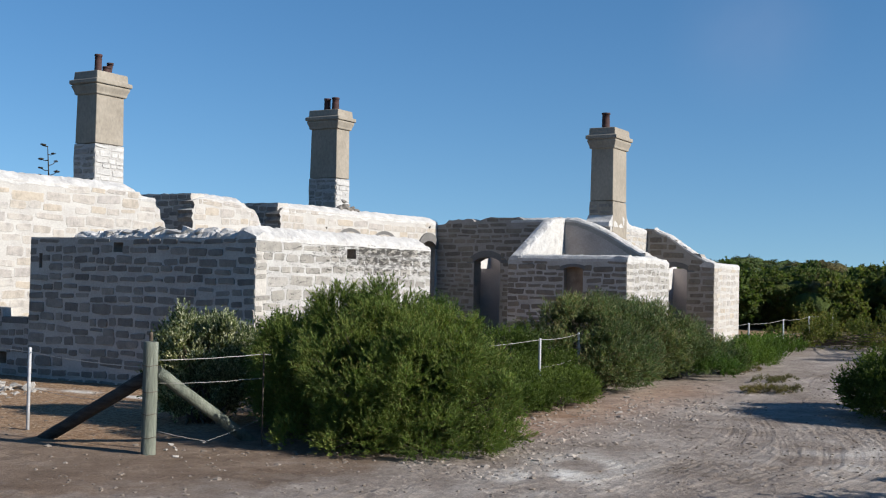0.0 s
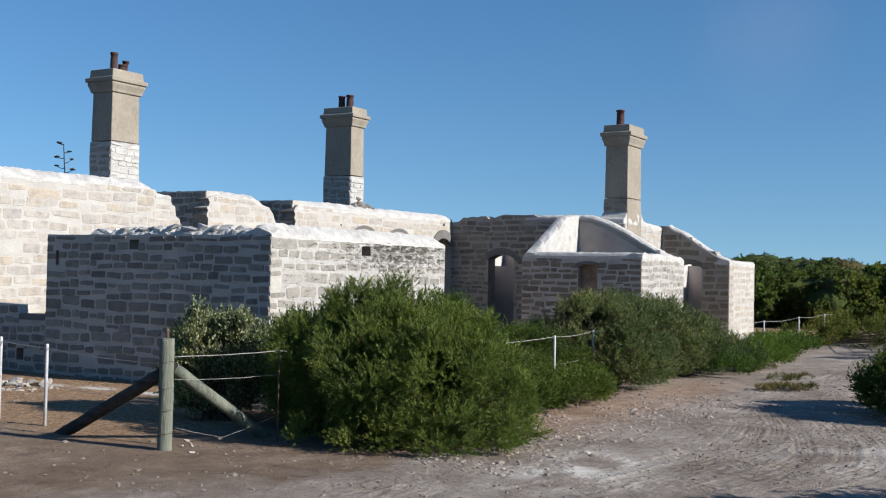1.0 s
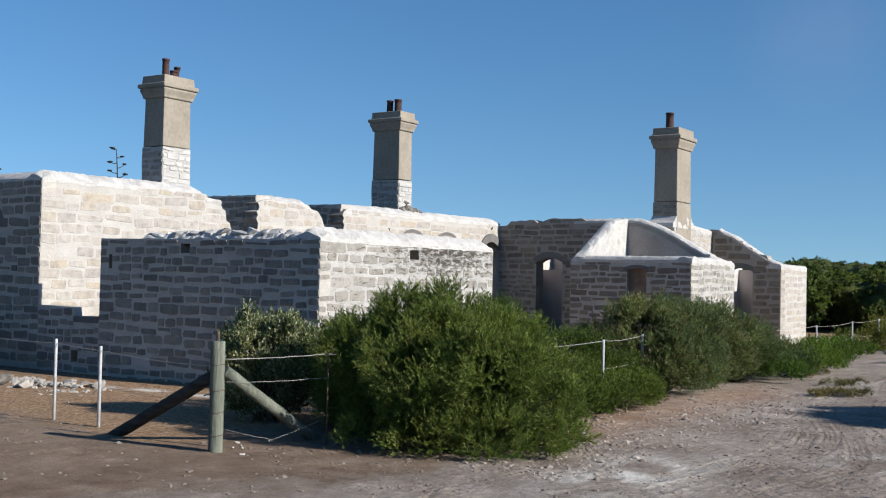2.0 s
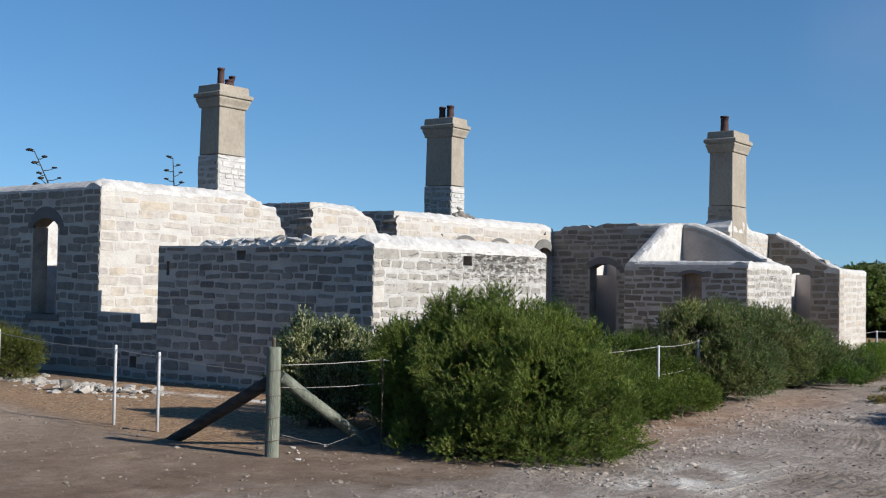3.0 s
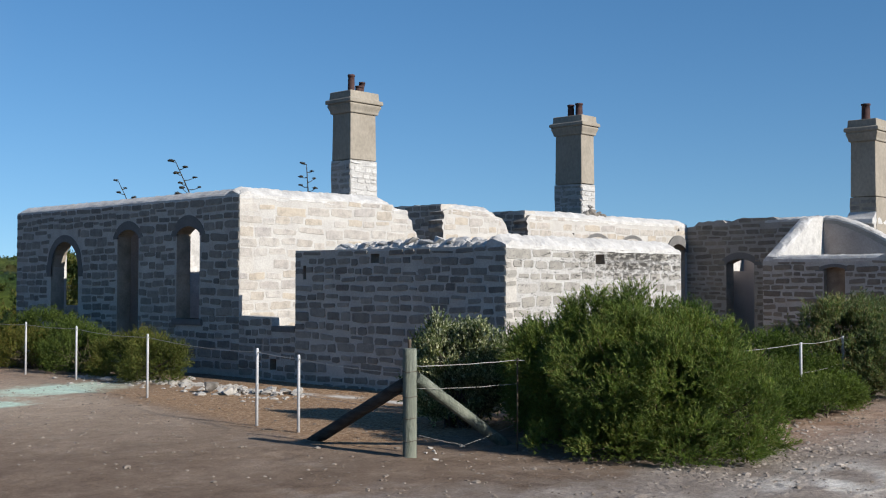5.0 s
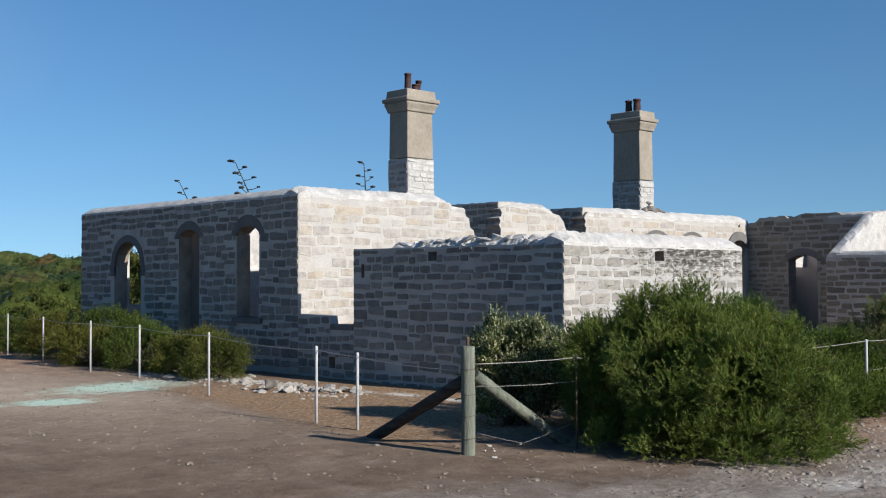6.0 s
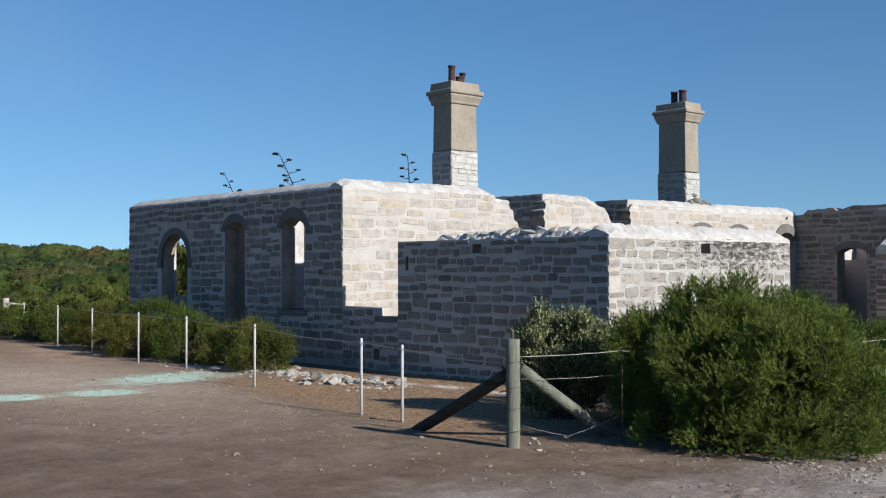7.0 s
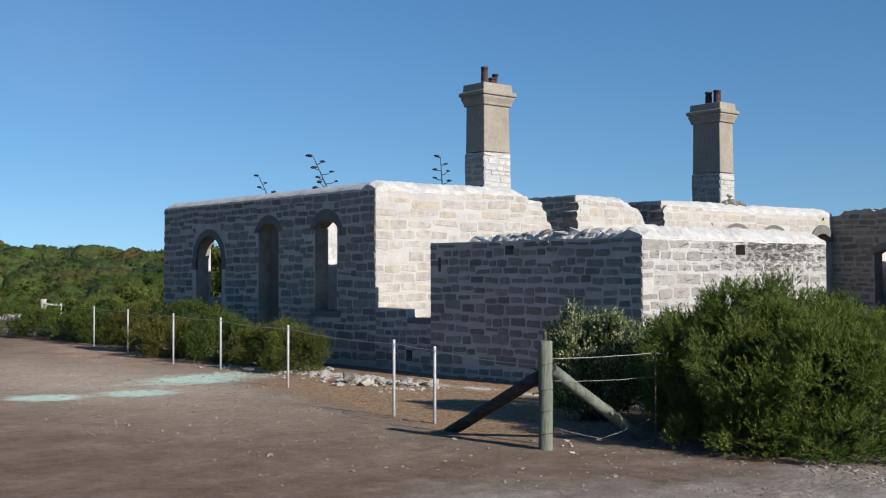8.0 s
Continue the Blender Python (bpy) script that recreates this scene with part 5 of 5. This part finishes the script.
def tree_in_scrub(x, y, tall, wide, seed):
    z0 = float(land(x, y))
    r = random.Random(seed)
    ob = thing("scrub_tree", (x, y, z0), "dense dark green coastal scrub tree behind the house", "tree", "scrub trees")
    limbs = []
    lobes = []
    for k in range(6):
        a = r.uniform(0, 6.3)
        q = (x + wide * 0.6 * math.cos(a) * r.uniform(0.3, 1), y + wide * 0.6 * math.sin(a) * r.uniform(0.3, 1), z0 + tall * r.uniform(0.45, 0.78))
        lobes.append((*q, wide * r.uniform(0.35, 0.55), wide * r.uniform(0.35, 0.55), tall * r.uniform(0.2, 0.32)))
        limbs.append(tube([(x, y, z0 - 0.2), (x + (q[0] - x) * 0.25, y + (q[1] - y) * 0.25, z0 + tall * 0.3), q], [0.12, 0.09, 0.03], 6))
    lobes.append((x, y, z0 + tall * 0.35, wide * 0.6, wide * 0.6, tall * 0.32))
    part("trunk", mesh_of("trunk", *joined(limbs), True), BARK, ob)
    cl = clumps_of(lobes, 90, 0.36, seed, low=z0 + 0.1)
    cores = [dome(q[0], q[1], q[2], q[3] * 0.84, q[4] * 0.84, q[5] * 0.84, seed + i, 0.3, 2) for i, q in enumerate(lobes)]
    part("crown", leafy("crown", leaf_cloud(cl, 1300, 9, 0.14, 0.052, seed + 1, shoot=(0.12, 0.3), floor=z0, spread=0.7, up=0.35), cores), WOOD_LEAF, ob)


rt = random.Random(77)
for k in range(26):
    u = k / 25
    tree_in_scrub(44 + 9 * rt.random() + 6 * u, 15.5 - 17 * u + rt.uniform(-0.8, 0.8), rt.uniform(2.5, 3.4) * (0.78 + 0.14 * u), rt.uniform(1.8, 2.6), 300 + k)


def heath():
    """Low mounded coastal scrub out to the horizon, over the dunes."""
    r = np.random.RandomState(9)
    near, far, near_cores, far_cores = [], [], [], []
    for k in range(3000):
        a = r.uniform(radians(-12), radians(92))
        d = 29 + 231 * r.uniform() ** 1.5
        x, y = d * math.cos(a), d * math.sin(a)
        if 10 < x < 38 and 8 < y < 28.2 or abs(y - 6) < 3.4 and x < 60 and a < 0.3:
            continue
        if a < radians(22) and d < 72 and a > radians(-4) or x < (13.4 if y < 42 else 11.8) + (y - 28) * 0.16 and y < 60 or math.hypot((x - 16.5) / 1.6, y - 49.0) < 3.5 or x < y * 0.40 and y < 48:
            continue
        shown = radians(61) < a < radians(76) or radians(6) < a < radians(17)
        if not shown and k % 5 > 1:
            continue
        z = float(land(x, y))
        big = (0.75 + 0.010 * d) * r.uniform(0.55, 1.75)
        tall = (big * r.uniform(0.4, 0.9) + 0.1) * (0.5 if a < radians(22) else 1.0)
        (near_cores if d < 75 else far_cores).append(dome(x, y, z + 0.1 * tall, big * 0.86, big * 0.86, tall * 0.84, k, 0.4, 3 if shown else 2))
        for j in range((30 if d < 75 else 16) if shown else 4):
            w = r.normal(size=3)
            w[2] = abs(w[2]) + 0.05
            w /= np.linalg.norm(w)
            (near if d < 75 else far).append([x + w[0] * big * 0.88, y + w[1] * big * 0.88, z + w[2] * tall * 0.88, big * 0.16, *w])
    v = leaf_cloud(near, 34000, 8, 0.095, 0.028, 10, shoot=(0.06, 0.2), floor=-5, spread=0.6, up=0.4)
    ob = part("heath", leafy("heath", v, near_cores), NEAR_HEATH)
    tagged(ob, "low olive coastal heath reaching to the dunes", "heath", kind="stuff")
    v = leaf_cloud(far, 26000, 6, 0.24, 0.09, 12, shoot=(0.08, 0.3), floor=-5, spread=0.8, up=0.3)
    ob = part("far_heath", leafy("far_heath", v, far_cores), DUNE_LEAF)
    tagged(ob, "distant scrub-covered dunes", "heath", kind="stuff")


heath()


def century_stalk(x, y, z_top, lean, seed, dense=13):
    z0 = float(land(x, y))
    r = random.Random(seed)
    ob = thing("century_plant", (x, y, z0), "dry flowering stalk of a century plant rising behind the house", "plant", "century plants")
    tall = z_top - z0
    # lean runs across the view
    across = Vector((0.77, -0.64, 0))
    axis = [Vector((x, y, z0)) + across * lean * tall * (i / 10) ** 1.3 + Vector((0, 0, tall * i / 10)) for i in range(11)]
    v, f = tube(axis, [0.075 - 0.006 * i for i in range(11)], 7)
    part("stalk", mesh_of("stalk", v, f, True), AGAVE, ob)
    for k in range(dense):
        t = 1 - 0.36 * (k / dense) ** 0.8
        p = axis[int(t * 10)].lerp(axis[min(10, int(t * 10) + 1)], t * 10 % 1)
        reach = 0.16 + 2.0 * (1 - t) * r.uniform(0.7, 1.15)
        a = (1 if k % 2 else -1) * r.uniform(0.6, 1.0)
        way = across * a + Vector((0.64, 0.77, 0)) * r.uniform(-0.6, 0.6)
        q = p + way * reach + Vector((0, 0, reach * r.uniform(0.1, 0.5)))
        swell = r.uniform(0.6, 1.1)
        pieces = [tube([p, p.lerp(q, 0.5) - Vector((0, 0, 0.03)), q], [0.02, 0.015, 0.012], 5)]
        part("branch", mesh_of("branch", *pieces[0]), AGAVE, ob)
        part("seed_head", mesh_of("seed_head", *dome(q.x, q.y, q.z + 0.02, 0.13 * swell, 0.13 * swell, 0.055 * swell, seed * 50 + k, 0.6, 2)), AGAVE, ob)


century_stalk(29.2, 34.2, 6.55, -0.05, 1)
century_stalk(26.6, 36.0, 6.55, -0.35, 2)
century_stalk(30.1, 45.9, 6.60, -0.36, 3, 11)


# ---- loose stones ----
def rock_mesh(seed, mat):
    """A broken, angular lump of stone about one unit across."""
    r = random.Random(seed)
    bm = bmesh.new()
    for _ in range(15):
        p = Vector((r.uniform(-0.5, 0.5), r.uniform(-0.5, 0.5), r.uniform(-0.36, 0.36)))
        if p.length > 0.5:
            p *= 0.5 / p.length
        bm.verts.new(p)
    bmesh.ops.convex_hull(bm, input=bm.verts)
    loose = [v for v in bm.verts if not v.link_faces]
    bmesh.ops.delete(bm, geom=loose, context="VERTS")
    bmesh.ops.bevel(bm, geom=bm.edges, offset=0.025, segments=1, affect="EDGES")
    bmesh.ops.recalc_face_normals(bm, faces=bm.faces)
    me = bpy.data.meshes.new("rock")
    bm.to_mesh(me)
    bm.free()
    me.materials.append(mat)
    return me


ROCKS_GREY = [rock_mesh(k + 40, BROKEN) for k in range(8)]
ROCKS, ROCKS_WHITE = [rock_mesh(k, RUBBLE) for k in range(8)], [rock_mesh(k + 20, WHITEWASH) for k in range(8)]
rr = random.Random(4)
for k in range(34):
    t = rr.random()
    x, y = 10.75 + 0.65 * t + rr.gauss(0, 0.13), 14.95 - 0.95 * t + rr.gauss(0, 0.15)
    size = rr.uniform(0.08, 0.16) if k % 6 else rr.uniform(0.2, 0.28)
    ob = new("rock", ROCKS[k % 8])
    ob.matrix_world = pose(x, y, float(land(x, y)) + size * 0.24, rr.uniform(-25, 25), rr.uniform(-25, 25), rr.uniform(0, 360)) @ Matrix.Diagonal((size * rr.uniform(0.9, 1.5), size, size * rr.uniform(0.6, 1.0), 1))
    tagged(ob, "pale broken limestone lump in a rubble heap", "rock", "rubble heap")
ob = new("rock", ROCKS_GREY[3])
ob.matrix_world = pose(10.68, 15.12, float(land(10.68, 15.12)) + 0.1, 8, 5, 40) @ Matrix.Diagonal((0.36, 0.3, 0.3, 1))
tagged(ob, "brown limestone block at the edge of a rubble heap", "rock", "rubble heap")


for x, y, s in ((8.69, 8.31, 0.06), (8.57, 8.14, 0.05), (8.38, 8.08, 0.06), (8.13, 7.70, 0.06), (9.0, 8.11, 0.08), (8.47, 8.02, 0.04)):
    ob = new("rock", ROCKS[int(x * 100) % 8])
    ob.matrix_world = pose(x, y, float(land(x, y)) + s * 0.15, rr.uniform(-25, 25), rr.uniform(-25, 25), rr.uniform(0, 360)) @ Matrix.Diagonal((s * 1.3, s * 0.8, s * 0.7, 1))
    tagged(ob, "small white stone on bare soil near the strainer post", "rock", "stones by the strainer post")


for x, z, size in ((25.05, 3.70, 0.30), (25.30, 3.76, 0.34), (25.20, 3.90, 0.22), (25.60, 3.72, 0.26), (25.86, 3.68, 0.22), (25.42, 3.68, 0.3), (25.72, 3.66, 0.2)):
    block = part("broken_stone", ROCKS_GREY[int(x * 100) % 8], None, side_wall)
    block.rotation_euler = Euler((x * 3 % 1 - 0.5, x * 5 % 1 - 0.5, x * 7 % 6))
    block.scale = (size, size * 0.9, size * 0.8)
    block.location += Vector((x, CORNER + 0.26, z))
# loose slabs bedded in the outbuilding's wall top
for k in range(17):
    u = SHED_R + 0.75 + 3.1 * k / 16 + rr.uniform(-0.1, 0.1)
    lump = part("capstone", ROCKS_WHITE[k % 8], None, shed_wall)
    lump.rotation_euler = Euler((rr.uniform(-0.3, 0.3), rr.uniform(-0.4, 0.1), rr.uniform(-0.4, 0.4)))
    lump.scale = (rr.uniform(0.22, 0.36), rr.uniform(0.3, 0.52), rr.uniform(0.13, 0.2))
    lump.location += Vector((FRONT + 0.15 + rr.uniform(-0.03, 0.08), u, SHED_TOP + (0.05 if k > 12 else 0.09) + 0.03 * rr.random()))


def pebbles(name, spots, sizes, seed, mat, label):
    r = random.Random(seed)
    pieces = []
    for x, y in spots:
        s = r.uniform(*sizes) * (2.0 if r.random() < 0.06 else 1)
        bm_v = [Vector((math.cos(a) * r.uniform(0.7, 1.2), math.sin(a) * r.uniform(0.7, 1.2), h)) for h in (-0.2, 0.25) for a in (0.2, 1.4, 2.7, 3.9, 5.2)] + [Vector((r.uniform(-0.2, 0.2), r.uniform(-0.2, 0.2), 0.6))]
        z = float(land(x, y))
        turn = r.uniform(0, 6.3)
        v = [Vector((x + s * (p.x * math.cos(turn) - p.y * math.sin(turn)), y + s * (p.x * math.sin(turn) + p.y * math.cos(turn)), z + s * p.z)) for p in bm_v]
        f = [(i, (i + 1) % 5, 5 + (i + 1) % 5, 5 + i) for i in range(5)] + [(5 + i, 5 + (i + 1) % 5, 10) for i in range(5)]
        pieces.append((v, f))
    ob = part(name, mesh_of(name, *joined(pieces)), mat)
    tagged(ob, label, "stones", kind="stuff")


rp = random.Random(12)
spots = [(6.5 + 18 * rp.random() ** 1.3, rp.uniform(1.0, 8.0)) for _ in range(2200)]
spots += [(9.4 + rp.gauss(0, 0.5) + 0.28 * k / 60, 7.4 - 2.4 * k / 60 + rp.gauss(0, 0.25)) for k in range(60)]
spots += [(rp.uniform(5, 12.3), rp.uniform(8, 24)) for _ in range(1700)]
pebbles("pebbles", spots, (0.006, 0.022), 3, PEBBLE, "small pale stones strewn over the sand")
spots = [(rp.uniform(10.5, 17.5), rp.uniform(4.6, 6.6)) for _ in range(520)] + [(rp.uniform(8.9, 10.8), rp.uniform(4.5, 5.8)) for _ in range(110)]
pebbles("pebbles", spots, (0.010, 0.032), 9, STONY, "loose stones on the bank beside the large bush")
spots = [(10.9 + rp.gauss(0, 0.35), rp.uniform(13.4, 19)) for _ in range(150)]
for _ in range(420):
    v = rp.random()
    spots.append((11.55 - 0.85 * v * v + rp.gauss(0, 0.14), 15.6 + 4.0 * v))
pebbles("rubble_strip", spots, (0.02, 0.06), 5, RUBBLE, "strip of pale broken lime along the wall's foot")

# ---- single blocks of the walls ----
# Walls facing away from the sun take the shade-toned stones.
lay_stones(front_wall, front, front_outline, [[(u - 0.16 if u < (ARCH[0] + ARCH[1]) / 2 else u + 0.16, z + (0.28 if z > 2.3 else 0)) for u, z in front_holes[0]]] + [[(u, z + 0.2 if z > 2 else z - 0.12) for u, z in h] for h in front_holes[1:]], SHADE_STONE, course=(0.15, 0.23), length=(0.22, 0.54), gap=0.034, seed=11, zone=lambda u, z: z > 0.1 and (u < 22.6 or z > 0.9))
lay_stones(low_wall, low, low_outline[:3] + [(16.62, 1.13), (16.6, 0.86), (SHED_L, 0.86)], [drain], SHADE_STONE, course=(0.13, 0.19), length=(0.16, 0.36), gap=0.04, seed=12)
lay_stones(shed_wall, shed_front, shed_outline, [vent, slot], SHADE_STONE, course=(0.145, 0.215), length=(0.20, 0.46), gap=0.044, head=0.034, seed=13)
lay_stones(shed_side_wall, shed_side, shed_side_outline, [side_vent], STAINED_STONE, course=(0.16, 0.23), length=(0.26, 0.52), gap=0.044, proud=0.007, seed=14)
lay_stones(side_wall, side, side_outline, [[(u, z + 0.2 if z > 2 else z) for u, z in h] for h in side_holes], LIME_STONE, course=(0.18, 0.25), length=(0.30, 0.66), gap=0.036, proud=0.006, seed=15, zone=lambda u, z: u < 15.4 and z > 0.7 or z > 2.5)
lay_stones(rear_wall, rear, rear_outline, [[(u, z + 0.22 if z > 2 else z) for u, z in rear_hole]], BROWN_SHADE_STONE, course=(0.13, 0.21), length=(0.24, 0.5), gap=0.04, seed=16, zone=lambda u, z: u > 13.3 and z > 0.5)
lay_stones(lean_wall, lean, lean_outline, [[(u, z + 0.2 if z > 2 else z) for u, z in lean_win]], BROWN_SHADE_STONE, course=(0.13, 0.2), length=(0.24, 0.48), gap=0.042, seed=17, zone=lambda u, z: z > 0.5)
lay_stones(lean_side_wall, lean_side, [(27.1, DEEP)] + lean_side_outline[1:-1] + [(27.1, LEAN_TOP)], [], STAINED_STONE, course=(0.16, 0.22), length=(0.25, 0.5), gap=0.05, proud=0.006, seed=18, zone=lambda u, z: z > 0.5)
lay_stones(wing_wall, wing, [(BACK + 0.45, 2.4), (33.5, 2.4), (33.5, 3.4), (BACK + 0.45, 3.4)], [], LIME_STONE, course=(0.18, 0.24), length=(0.3, 0.6), gap=0.05, proud=0.006, seed=19)
lay_stones(cross_wall, cross, cross_outline, [[(u, z + 0.22 if z > 2 else z) for u, z in cross_win]], BROWN_SHADE_STONE, course=(0.18, 0.25), length=(0.32, 0.6), gap=0.05, seed=20, zone=lambda u, z: z > 0.3)
lay_stones(tail_wall, tail, tail_outline, [], LIME_STONE, course=(0.17, 0.23), length=(0.28, 0.52), gap=0.05, proud=0.006, seed=21)
